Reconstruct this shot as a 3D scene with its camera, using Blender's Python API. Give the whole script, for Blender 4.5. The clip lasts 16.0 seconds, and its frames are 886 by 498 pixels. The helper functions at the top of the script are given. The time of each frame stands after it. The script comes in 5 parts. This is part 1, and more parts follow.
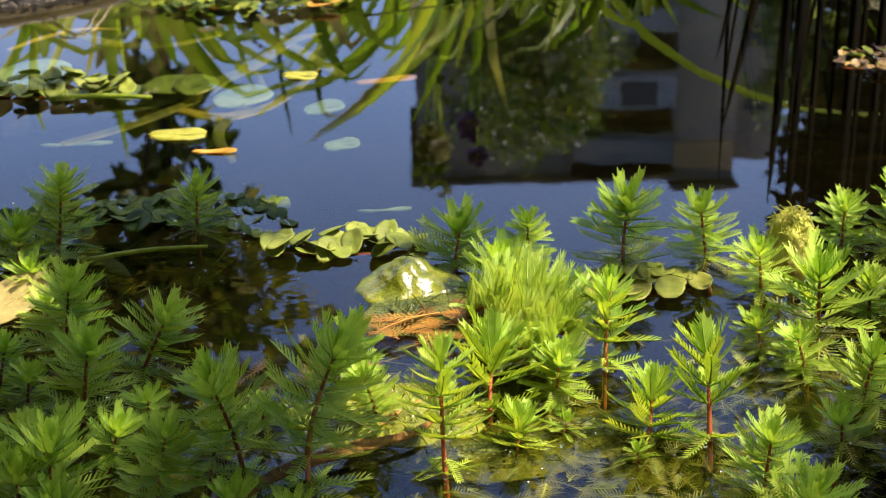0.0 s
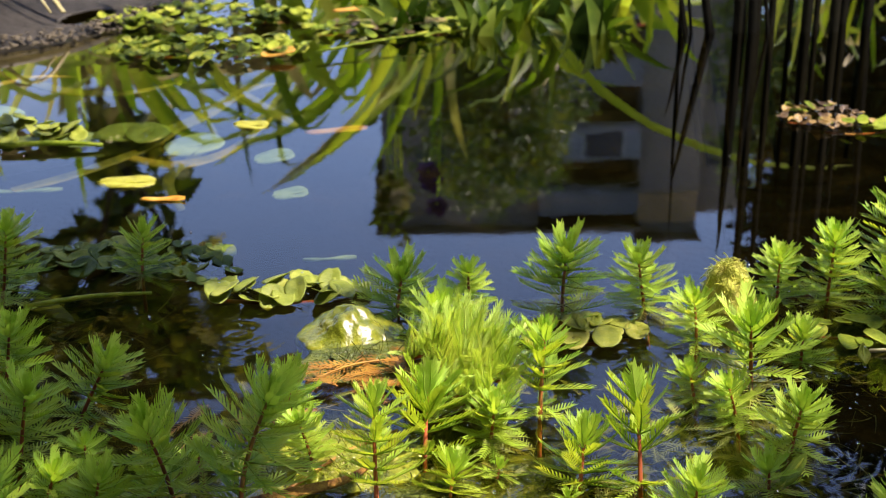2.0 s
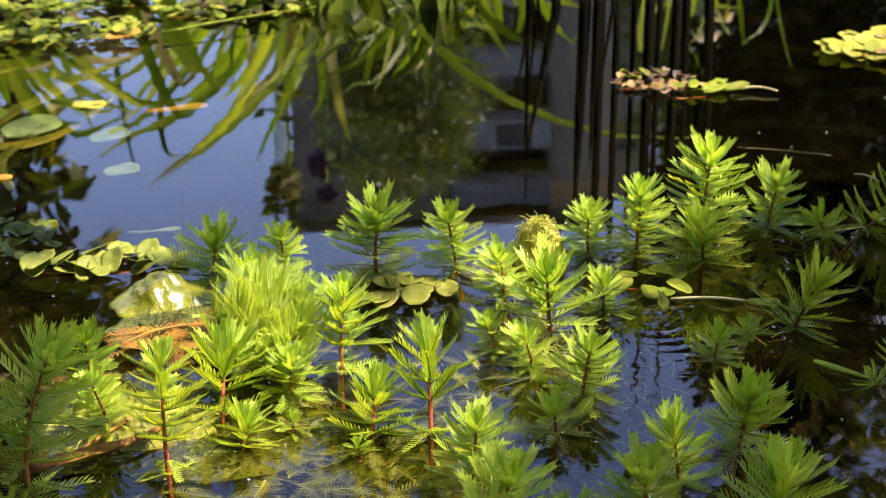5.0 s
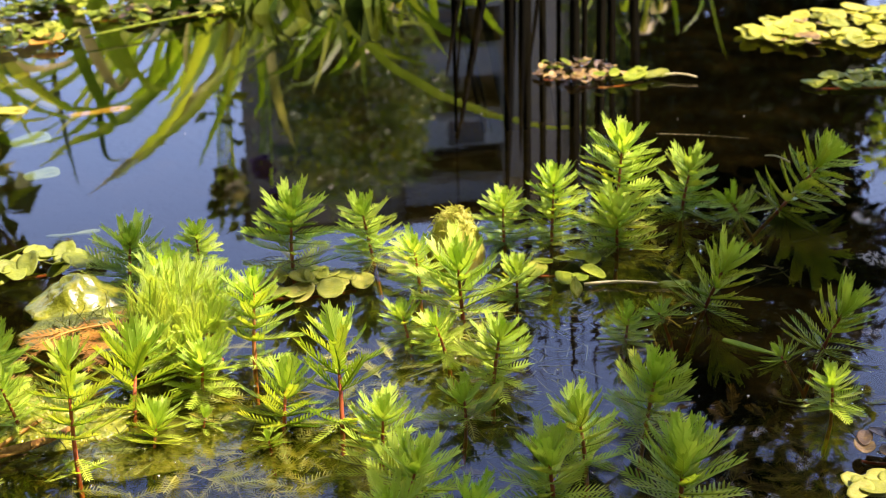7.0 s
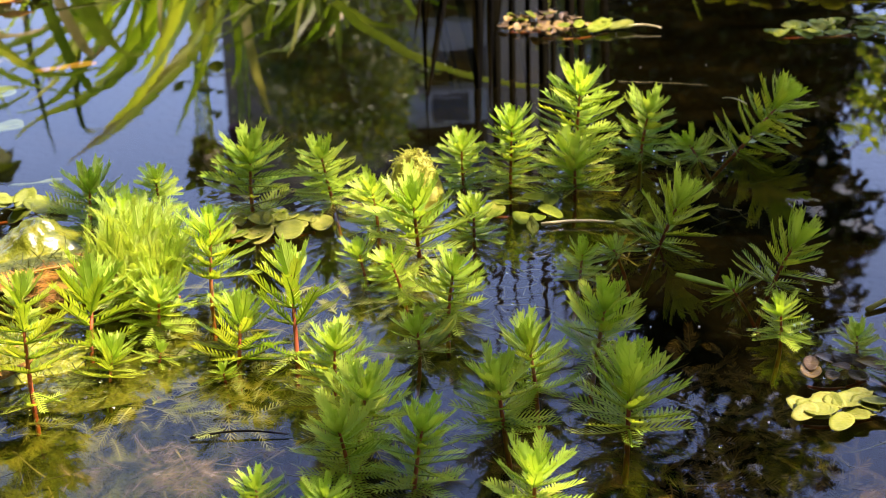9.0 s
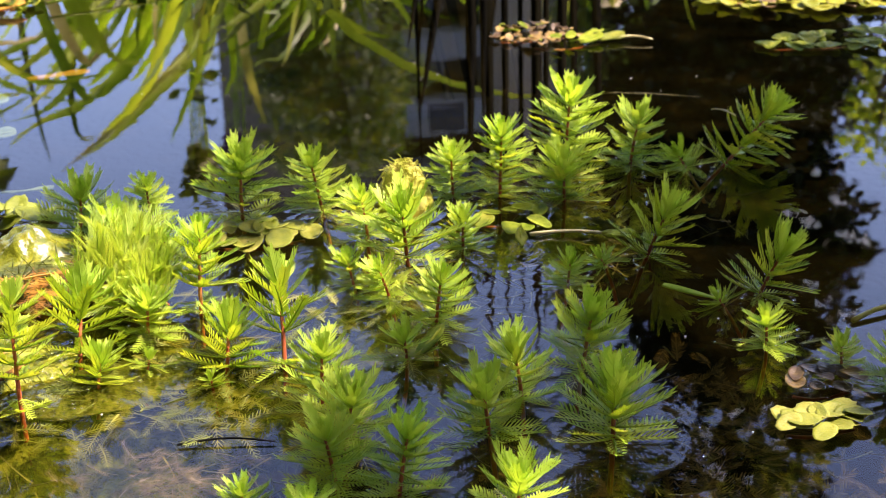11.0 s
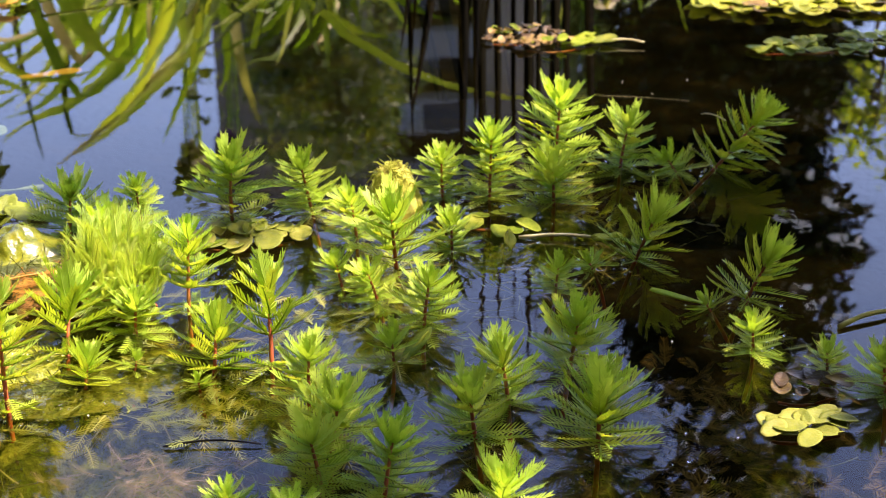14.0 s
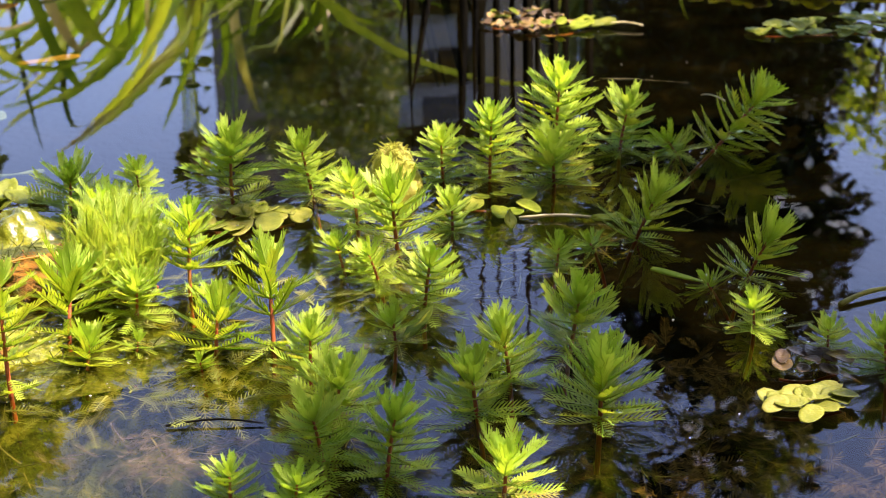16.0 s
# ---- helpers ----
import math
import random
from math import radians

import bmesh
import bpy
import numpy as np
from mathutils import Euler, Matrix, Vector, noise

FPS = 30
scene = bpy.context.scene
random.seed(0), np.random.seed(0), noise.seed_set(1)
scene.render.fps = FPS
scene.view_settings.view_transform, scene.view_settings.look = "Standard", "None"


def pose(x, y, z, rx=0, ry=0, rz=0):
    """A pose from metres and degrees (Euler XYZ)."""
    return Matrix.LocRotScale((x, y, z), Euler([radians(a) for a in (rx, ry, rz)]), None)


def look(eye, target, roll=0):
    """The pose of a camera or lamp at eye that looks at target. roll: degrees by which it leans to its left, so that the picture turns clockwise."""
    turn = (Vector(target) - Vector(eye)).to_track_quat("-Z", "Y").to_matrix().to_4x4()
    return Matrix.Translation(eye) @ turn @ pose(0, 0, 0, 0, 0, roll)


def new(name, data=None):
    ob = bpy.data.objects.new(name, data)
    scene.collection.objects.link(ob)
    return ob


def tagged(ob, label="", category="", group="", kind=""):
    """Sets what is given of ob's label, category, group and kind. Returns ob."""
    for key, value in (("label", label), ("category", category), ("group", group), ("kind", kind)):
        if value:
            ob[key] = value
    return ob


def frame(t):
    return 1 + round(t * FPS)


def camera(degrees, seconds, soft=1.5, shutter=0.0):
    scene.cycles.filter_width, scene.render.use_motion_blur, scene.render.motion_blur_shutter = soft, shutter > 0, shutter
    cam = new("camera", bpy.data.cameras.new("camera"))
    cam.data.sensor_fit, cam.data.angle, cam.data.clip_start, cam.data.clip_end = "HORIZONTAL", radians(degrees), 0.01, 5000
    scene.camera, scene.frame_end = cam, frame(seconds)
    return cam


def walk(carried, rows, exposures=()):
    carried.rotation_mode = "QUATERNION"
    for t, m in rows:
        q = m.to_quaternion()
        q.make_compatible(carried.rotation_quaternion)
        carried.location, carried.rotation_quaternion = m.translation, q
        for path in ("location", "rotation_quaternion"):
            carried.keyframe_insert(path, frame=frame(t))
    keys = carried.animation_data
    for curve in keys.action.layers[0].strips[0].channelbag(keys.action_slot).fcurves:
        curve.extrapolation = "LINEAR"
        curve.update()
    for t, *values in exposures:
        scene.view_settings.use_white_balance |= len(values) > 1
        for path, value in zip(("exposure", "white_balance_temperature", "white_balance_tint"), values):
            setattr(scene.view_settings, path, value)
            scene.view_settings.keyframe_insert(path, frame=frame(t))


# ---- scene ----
cam = camera(33.0, 16.0, 0.9)
PATH = [
    (0, (0.019, -0.082, 0.292), (0.052, 1.754, -0.501), -1.0),
    (0.5, (0.015, -0.081, 0.295), (0.034, 1.764, -0.477), -1.0),
    (1, (0.014, -0.081, 0.297), (0.031, 1.773, -0.452), -0.6),
    (1.5, (0.02, -0.085, 0.297), (0.069, 1.774, -0.438), -0.3),
    (2, (0.03, -0.091, 0.295), (0.111, 1.769, -0.437), 0.0),
    (2.5, (0.039, -0.093, 0.292), (0.137, 1.764, -0.443), 0.0),
    (3, (0.048, -0.096, 0.291), (0.168, 1.761, -0.441), 0.0),
    (3.5, (0.057, -0.1, 0.291), (0.201, 1.755, -0.441), -0.1),
    (4, (0.064, -0.104, 0.29), (0.226, 1.75, -0.442), -0.2),
    (4.5, (0.072, -0.107, 0.287), (0.25, 1.743, -0.452), -0.3),
    (7, (0.098, -0.117, 0.282), (0.349, 1.723, -0.46), -1.7),
    (7.5, (0.104, -0.119, 0.282), (0.366, 1.721, -0.456), -1.8),
    (8, (0.106, -0.121, 0.28), (0.373, 1.716, -0.463), -1.9),
    (8.5, (0.107, -0.127, 0.271), (0.373, 1.703, -0.491), -2.0),
    (9, (0.109, -0.13, 0.268), (0.376, 1.695, -0.504), -2.0),
    (9.5, (0.111, -0.131, 0.269), (0.379, 1.694, -0.504), -2.0),
    (10, (0.111, -0.132, 0.269), (0.383, 1.695, -0.498), -1.8),
    (12.5, (0.114, -0.134, 0.269), (0.391, 1.696, -0.49), -1.5),
    (13, (0.115, -0.134, 0.269), (0.395, 1.693, -0.493), -1.3),
    (13.5, (0.116, -0.134, 0.268), (0.396, 1.693, -0.495), -1.1),
    (14, (0.114, -0.134, 0.271), (0.396, 1.693, -0.491), -1.1),
    (14.5, (0.115, -0.133, 0.271), (0.395, 1.694, -0.492), -1.1),
    (15, (0.115, -0.134, 0.27), (0.397, 1.693, -0.494), -1.2),
    (15.5, (0.114, -0.134, 0.268), (0.396, 1.691, -0.5), -1.3),
    (16, (0.113, -0.136, 0.267), (0.395, 1.687, -0.507), -1.4),
]
walk(cam, [(t, look(eye, target, roll)) for t, eye, target, roll in PATH], [(0, 1.47, 6400, 25), (3, 1.5, 6500, 26), (7, 1.9, 6800, 33), (16, 1.92, 6850, 33)])
cam.data.dof.use_dof, cam.data.dof.focus_distance, cam.data.dof.aperture_fstop = True, 0.58, 29.0

# ---- world and light ----
SUN_EL, SUN_AZ = 60.0, 94.0
SUN_DIR = Vector((math.sin(radians(SUN_AZ)) * math.cos(radians(SUN_EL)), math.cos(radians(SUN_AZ)) * math.cos(radians(SUN_EL)), math.sin(radians(SUN_EL))))
world = bpy.data.worlds.new("sky")
scene.world = world
world.use_nodes = True
sky = world.node_tree.nodes.new("ShaderNodeTexSky")
sky.sky_type, sky.sun_disc = "NISHITA", False
sky.sun_elevation, sky.sun_rotation = radians(SUN_EL), radians(SUN_AZ)
sky.air_density, sky.dust_density, sky.ozone_density = 1.0, 1.0, 3.0
world.node_tree.nodes["Background"].inputs["Strength"].default_value = 0.15
world.node_tree.links.new(sky.outputs[0], world.node_tree.nodes["Background"].inputs["Color"])
sun = new("sun", bpy.data.lights.new("sun", "SUN"))
sun.data.energy, sun.data.angle, sun.data.color = 5.0, radians(0.53), (1.0, 0.91, 0.74)
sun.matrix_world = look(SUN_DIR * 50, (0, 0, 0))


# ---- materials ----
def graph(name):
    m = bpy.data.materials.new(name)
    m.use_nodes = True
    m.node_tree.nodes.clear()
    return m, m.node_tree.nodes, m.node_tree.links


def ramp_node(nodes, stops):
    r = nodes.new("ShaderNodeValToRGB")
    r.color_ramp.elements[0].position, r.color_ramp.elements[0].color = stops[0][0], (*stops[0][1], 1)
    r.color_ramp.elements[1].position, r.color_ramp.elements[1].color = stops[-1][0], (*stops[-1][1], 1)
    for p, c in stops[1:-1]:
        r.color_ramp.elements.new(p).color = (*c, 1)
    return r


def surface(name, stops, scale=40.0, rough=0.6, bump=0.3, bump_scale=None, bump_dist=0.001, spec=0.5, metal=0.0, translucent=0.0, vary=0.0, island=False, detail=6.0, through_tint=(1.3, 1.4, 0.45)):
    """A procedural surface: colour from two scales of noise, fine relief, optional light passing through, optional variation from piece to piece."""
    m, nodes, links = graph(name)
    out = nodes.new("ShaderNodeOutputMaterial")
    coord = nodes.new("ShaderNodeTexCoord")
    geo = nodes.new("ShaderNodeNewGeometry")
    n1 = nodes.new("ShaderNodeTexNoise")
    n1.inputs["Scale"].default_value, n1.inputs["Detail"].default_value = scale, detail
    links.new(geo.outputs["Position"], n1.inputs["Vector"])
    n2 = nodes.new("ShaderNodeTexNoise")
    n2.inputs["Scale"].default_value, n2.inputs["Detail"].default_value = scale * 7.3, 3
    links.new(geo.outputs["Position"], n2.inputs["Vector"])
    mixv = nodes.new("ShaderNodeMath")
    mixv.operation = "MULTIPLY_ADD"
    links.new(n2.outputs["Fac"], mixv.inputs[0])
    mixv.inputs[1].default_value = 0.35
    links.new(n1.outputs["Fac"], mixv.inputs[2])
    sub = nodes.new("ShaderNodeMath")
    sub.operation = "SUBTRACT"
    links.new(mixv.outputs[0], sub.inputs[0])
    sub.inputs[1].default_value = 0.17
    fac = sub.outputs[0]
    if vary:
        if island:
            rnd = geo.outputs["Random Per Island"]
        else:
            rnd = nodes.new("ShaderNodeObjectInfo").outputs["Random"]
        a = nodes.new("ShaderNodeMath")
        a.operation = "MULTIPLY_ADD"
        links.new(rnd, a.inputs[0])
        a.inputs[1].default_value = vary
        links.new(fac, a.inputs[2])
        b = nodes.new("ShaderNodeMath")
        b.operation = "SUBTRACT"
        links.new(a.outputs[0], b.inputs[0])
        b.inputs[1].default_value = vary / 2
        fac = b.outputs[0]
    col = ramp_node(nodes, stops)
    links.new(fac, col.inputs[0])
    p = nodes.new("ShaderNodeBsdfPrincipled")
    links.new(col.outputs[0], p.inputs["Base Color"])
    p.inputs["Roughness"].default_value, p.inputs["Metallic"].default_value = rough, metal
    p.inputs["Specular IOR Level"].default_value = spec
    if bump:
        bp = nodes.new("ShaderNodeBump")
        bp.inputs["Strength"].default_value, bp.inputs["Distance"].default_value = bump, bump_dist
        nb = nodes.new("ShaderNodeTexNoise")
        nb.inputs["Scale"].default_value, nb.inputs["Detail"].default_value = bump_scale or scale * 5, 5
        links.new(geo.outputs["Position"], nb.inputs["Vector"])
        links.new(nb.outputs["Fac"], bp.inputs["Height"])
        links.new(bp.outputs[0], p.inputs["Normal"])
    shader = p.outputs[0]
    if translucent:
        tr = nodes.new("ShaderNodeBsdfTranslucent")
        bright = nodes.new("ShaderNodeMix")
        bright.data_type, bright.blend_type = "RGBA", "MULTIPLY"
        bright.inputs[0].default_value = 1.0
        links.new(col.outputs[0], bright.inputs[6])
        bright.inputs[7].default_value = (*through_tint, 1)
        links.new(bright.outputs[2], tr.inputs["Color"])
        mx = nodes.new("ShaderNodeMixShader")
        mx.inputs[0].default_value = translucent
        links.new(shader, mx.inputs[1])
        links.new(tr.outputs[0], mx.inputs[2])
        shader = mx.outputs[0]
    links.new(shader, out.inputs[0])
    return m


def water_material():
    m, nodes, links = graph("pond_water")
    out = nodes.new("ShaderNodeOutputMaterial")
    geo = nodes.new("ShaderNodeNewGeometry")
    big = nodes.new("ShaderNodeTexNoise")
    big.inputs["Scale"].default_value, big.inputs["Detail"].default_value = 14.0, 2
    fine = nodes.new("ShaderNodeTexNoise")
    fine.inputs["Scale"].default_value, fine.inputs["Detail"].default_value = 85.0, 2
    for n in (big, fine):
        links.new(geo.outputs["Position"], n.inputs["Vector"])
    b1 = nodes.new("ShaderNodeBump")
    b1.inputs["Strength"].default_value, b1.inputs["Distance"].default_value = 1.0, 0.00008
    links.new(big.outputs["Fac"], b1.inputs["Height"])
    b2 = nodes.new("ShaderNodeBump")
    b2.inputs["Strength"].default_value, b2.inputs["Distance"].default_value = 1.0, 0.000006
    links.new(fine.outputs["Fac"], b2.inputs["Height"])
    links.new(b1.outputs[0], b2.inputs["Normal"])
    fr = nodes.new("ShaderNodeLayerWeight")
    fr.inputs["Blend"].default_value = 0.5
    links.new(b2.outputs[0], fr.inputs["Normal"])
    grazing = nodes.new("ShaderNodeMath")
    grazing.operation = "POWER"
    links.new(fr.outputs["Facing"], grazing.inputs[0])
    grazing.inputs[1].default_value = 4.4
    mirror = nodes.new("ShaderNodeMath")
    mirror.operation = "MULTIPLY_ADD"
    links.new(grazing.outputs[0], mirror.inputs[0])
    mirror.inputs[1].default_value, mirror.inputs[2].default_value = 0.96, 0.04
    clear = nodes.new("ShaderNodeBsdfTransparent")
    clear.inputs["Color"].default_value = (0.76, 0.71, 0.46, 1)
    gloss = nodes.new("ShaderNodeBsdfGlossy")
    gloss.inputs["Roughness"].default_value = 0.0
    links.new(b2.outputs[0], gloss.inputs["Normal"])
    mx = nodes.new("ShaderNodeMixShader")
    links.new(mirror.outputs[0], mx.inputs[0])
    links.new(clear.outputs[0], mx.inputs[1])
    links.new(gloss.outputs[0], mx.inputs[2])
    links.new(mx.outputs[0], out.inputs[0])
    return m


M_WATER = water_material()
M_MILFOIL = surface("milfoil_leaf", [(0.2, (0.13, 0.29, 0.016)), (0.5, (0.30, 0.46, 0.04)), (0.85, (0.47, 0.58, 0.085))], 30, 0.42, 0.25, 700, 0.0003, 0.12, translucent=0.40, vary=0.35, through_tint=(1.75, 1.38, 0.5))
M_YOUNG = surface("milfoil_young_leaf", [(0.2, (0.25, 0.45, 0.035)), (0.8, (0.45, 0.60, 0.10))], 30, 0.42, 0.25, 700, 0.0003, 0.12, translucent=0.40, vary=0.3, through_tint=(1.5, 1.38, 0.5))
M_PALE = surface("milfoil_bleached_leaf", [(0.2, (0.30, 0.48, 0.06)), (0.8, (0.52, 0.64, 0.15))], 30, 0.4, 0.25, 700, 0.0003, 0.4, translucent=0.35, vary=0.35, through_tint=(1.55, 1.4, 0.45))
M_OLDLEAF = surface("milfoil_old_leaf", [(0.2, (0.17, 0.21, 0.03)), (0.6, (0.33, 0.32, 0.05)), (0.9, (0.42, 0.31, 0.06))], 40, 0.5, 0.2, 700, 0.0003, 0.4, translucent=0.35, vary=0.5)
M_RUST = surface("rusty_leaf", [(0.2, (0.12, 0.05, 0.008)), (0.55, (0.34, 0.17, 0.022)), (0.9, (0.46, 0.34, 0.05))], 90, 0.5, 0.2, 700, 0.0003, 0.3, translucent=0.25, vary=0.5)
M_STEM = surface("milfoil_stem", [(0.25, (0.20, 0.05, 0.015)), (0.6, (0.42, 0.10, 0.035)), (0.85, (0.36, 0.20, 0.05))], 60, 0.35, 0.3, 900, 0.0003, 0.4, vary=0.5)
M_PAD = surface("floating_pad", [(0.2, (0.11, 0.18, 0.012)), (0.55, (0.26, 0.33, 0.03)), (0.85, (0.42, 0.44, 0.06))], 150, 0.38, 0.9, 1100, 0.0006, 0.1, translucent=0.35, vary=0.5)
# a yellower, slightly duller colour than the plain floating pad
M_PADYELLOW = surface("yellow_olive_pad", [(0.2, (0.13, 0.17, 0.02)), (0.55, (0.24, 0.27, 0.035)), (0.85, (0.38, 0.37, 0.08))], 150, 0.38, 0.9, 1100, 0.0006, 0.25, translucent=0.35, vary=0.5)
M_PADPALE = surface("pale_fern_pad", [(0.2, (0.15, 0.20, 0.02)), (0.55, (0.26, 0.31, 0.04)), (0.85, (0.38, 0.41, 0.08))], 150, 0.38, 0.9, 1100, 0.0006, 0.3, translucent=0.35, vary=0.4)
M_PADDARK = surface("dark_wet_pad", [(0.2, (0.04, 0.075, 0.008)), (0.55, (0.10, 0.15, 0.018)), (0.85, (0.22, 0.26, 0.04))], 150, 0.45, 0.9, 1100, 0.0006, 0.08, translucent=0.25, vary=0.6)
# lit copy of the floating pad: sunlight put into a brighter yellow
M_PADLIT = surface("sunlit_pad", [(0.2, (0.24, 0.29, 0.03)), (0.55, (0.42, 0.44, 0.045)), (0.85, (0.58, 0.54, 0.09))], 150, 0.38, 0.9, 1100, 0.0006, 0.25, translucent=0.35, vary=0.6)
M_PADBROWN = surface("faded_pad", [(0.2, (0.045, 0.024, 0.008)), (0.5, (0.12, 0.075, 0.022)), (0.85, (0.32, 0.22, 0.06))], 160, 0.3, 0.9, 700, 0.0005, 0.3, translucent=0.15, vary=0.6)
M_LILY = surface("sunken_leaf", [(0.25, (0.08, 0.16, 0.13)), (0.7, (0.21, 0.33, 0.27))], 30, 0.5, 0.2, 300, 0.0004, 0.3, translucent=0.2, vary=0.3)
M_LILYGREEN = surface("green_round_leaf", [(0.25, (0.06, 0.12, 0.03)), (0.7, (0.14, 0.22, 0.05))], 30, 0.4, 0.2, 300, 0.0004, 0.4, translucent=0.3)
M_YELLOW = surface("yellow_leaf", [(0.2, (0.17, 0.15, 0.012)), (0.5, (0.32, 0.33, 0.03)), (0.8, (0.44, 0.43, 0.07))], 180, 0.45, 0.2, 300, 0.0004, 0.4, translucent=0.3)
M_ORANGE = surface("orange_leaf", [(0.25, (0.42, 0.19, 0.02)), (0.75, (0.62, 0.40, 0.06))], 60, 0.5, 0.3, 300, 0.0006, 0.3, translucent=0.25)
M_BROWNLEAF = surface("brown_dead_leaf", [(0.3, (0.05, 0.024, 0.010)), (0.5, (0.20, 0.10, 0.02)), (0.7, (0.42, 0.25, 0.05))], 150, 0.7, 0.8, 600, 0.001, 0.1, translucent=0.2)
M_CREAM = surface("pale_leaf", [(0.25, (0.22, 0.18, 0.055)), (0.75, (0.42, 0.36, 0.12))], 90, 0.6, 0.2, 300, 0.0004, 0.2, translucent=0.25)
M_STRAW = surface("dry_stalk", [(0.25, (0.40, 0.36, 0.16)), (0.75, (0.60, 0.56, 0.30))], 80, 0.5, 0.2, 500, 0.0003, 0.4)
M_ALGAE = surface("algae_slime", [(0.25, (0.08, 0.11, 0.005)), (0.5, (0.19, 0.23, 0.01)), (0.85, (0.36, 0.37, 0.035))], 110, 0.26, 0.8, 900, 0.0010, 0.6, translucent=0.2)
M_DOME = surface("wet_algae_skin", [(0.25, (0.045, 0.06, 0.004)), (0.5, (0.12, 0.145, 0.008)), (0.85, (0.30, 0.29, 0.03))], 130, 0.2, 0.6, 420, 0.0012, 0.7)
M_MAT = surface("algae_mat_slime", [(0.25, (0.08, 0.10, 0.006)), (0.5, (0.22, 0.25, 0.015)), (0.85, (0.40, 0.40, 0.05))], 150, 0.16, 1.0, 520, 0.0022, 0.6, translucent=0.15)
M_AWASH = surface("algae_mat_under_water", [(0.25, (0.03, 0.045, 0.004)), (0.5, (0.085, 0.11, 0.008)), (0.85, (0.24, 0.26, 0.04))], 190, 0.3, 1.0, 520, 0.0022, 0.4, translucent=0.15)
M_KNOB = surface("stringy_algae", [(0.25, (0.36, 0.42, 0.04)), (0.5, (0.58, 0.60, 0.08)), (0.85, (0.72, 0.62, 0.24))], 160, 0.5, 0.8, 900, 0.001, 0.3, translucent=0.2)
M_WEED = surface("submerged_weed", [(0.25, (0.04, 0.045, 0.008)), (0.5, (0.09, 0.095, 0.015)), (0.85, (0.20, 0.19, 0.035))], 35, 0.6, 0.3, 400, 0.0008, 0.3, translucent=0.2, vary=0.5, island=True)
M_BEDWEED = surface("bed_weed", [(0.25, (0.016, 0.011, 0.003)), (0.5, (0.055, 0.038, 0.010)), (0.85, (0.14, 0.10, 0.03))], 35, 0.8, 0.3, 400, 0.0008, 0.1, vary=0.6, island=True)
M_FLUFF = surface("algae_fuzz", [(0.25, (0.07, 0.062, 0.045)), (0.75, (0.18, 0.155, 0.12))], 60, 0.8, 0.2, 400, 0.0005, 0.1, vary=0.4, island=True)
# near black: the light lost in deep water is put into the mud
M_DIMMUD = surface("pond_mud_dimmed", [(0.25, (0.0013, 0.0013, 0.0007)), (0.55, (0.0030, 0.0028, 0.0013)), (0.85, (0.012, 0.010, 0.0045))], 22, 1.0, 0.8, 120, 0.004, 0.0)
M_GRASS = surface("bank_grass", [(0.25, (0.04, 0.07, 0.015)), (0.55, (0.08, 0.12, 0.03)), (0.85, (0.16, 0.16, 0.06))], 2.5, 0.8, 0.8, 40, 0.02, 0.2)
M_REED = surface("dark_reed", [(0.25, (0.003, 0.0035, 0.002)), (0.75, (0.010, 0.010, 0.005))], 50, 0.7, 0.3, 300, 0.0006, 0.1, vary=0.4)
M_STRAP = surface("strap_leaf", [(0.2, (0.13, 0.24, 0.015)), (0.5, (0.33, 0.46, 0.035)), (0.85, (0.58, 0.62, 0.09))], 9, 0.4, 0.2, 120, 0.001, 0.35, translucent=0.58, vary=0.6)
# two darker copies of the strap leaf, with shade put into their colour
M_STRAPSHADE = surface("strap_leaf_shade_colour", [(0.2, (0.018, 0.042, 0.004)), (0.5, (0.05, 0.095, 0.009)), (0.85, (0.15, 0.21, 0.025))], 9, 0.45, 0.2, 120, 0.001, 0.2, translucent=0.35, vary=0.6)
M_STRAPHALFSHADE = surface("strap_leaf_half_shade_colour", [(0.2, (0.06, 0.12, 0.010)), (0.5, (0.18, 0.27, 0.022)), (0.85, (0.42, 0.48, 0.07))], 9, 0.42, 0.2, 120, 0.001, 0.25, translucent=0.45, vary=0.7)
M_STRAPPALE = surface("withered_strap_leaf", [(0.25, (0.40, 0.34, 0.10)), (0.75, (0.62, 0.55, 0.26))], 20, 0.5, 0.2, 120, 0.001, 0.4, translucent=0.35)
M_PETAL = surface("purple_petal", [(0.25, (0.016, 0.006, 0.07)), (0.75, (0.045, 0.012, 0.19))], 60, 0.5, 0.2, 200, 0.0006, 0.3, translucent=0.3)
M_PETALW = surface("pale_petal", [(0.25, (0.55, 0.45, 0.30)), (0.75, (0.75, 0.68, 0.50))], 60, 0.5, 0.2, 200, 0.0006, 0.3, translucent=0.3)
M_BARK = surface("bark", [(0.25, (0.05, 0.035, 0.02)), (0.75, (0.15, 0.11, 0.07))], 8, 0.85, 0.8, 40, 0.01, 0.2)
# far below real foliage: backlit shade is put into this colour
M_SHADEFOL = surface("foliage_shade_in_colour", [(0.25, (0.005, 0.009, 0.003)), (0.6, (0.011, 0.019, 0.005)), (0.9, (0.03, 0.042, 0.010))], 3, 0.7, 0, spec=0.15, translucent=0.1, vary=0.5, island=True)
M_SHRUB = surface("shrub_foliage", [(0.25, (0.04, 0.08, 0.014)), (0.6, (0.10, 0.15, 0.025)), (0.9, (0.24, 0.24, 0.04))], 3, 0.45, 0, translucent=0.3, vary=0.6, island=True)
M_OLIVE = surface("olive_foliage", [(0.25, (0.05, 0.08, 0.012)), (0.55, (0.20, 0.23, 0.03)), (0.9, (0.44, 0.36, 0.05))], 3, 0.45, 0, translucent=0.35, vary=0.7, island=True)
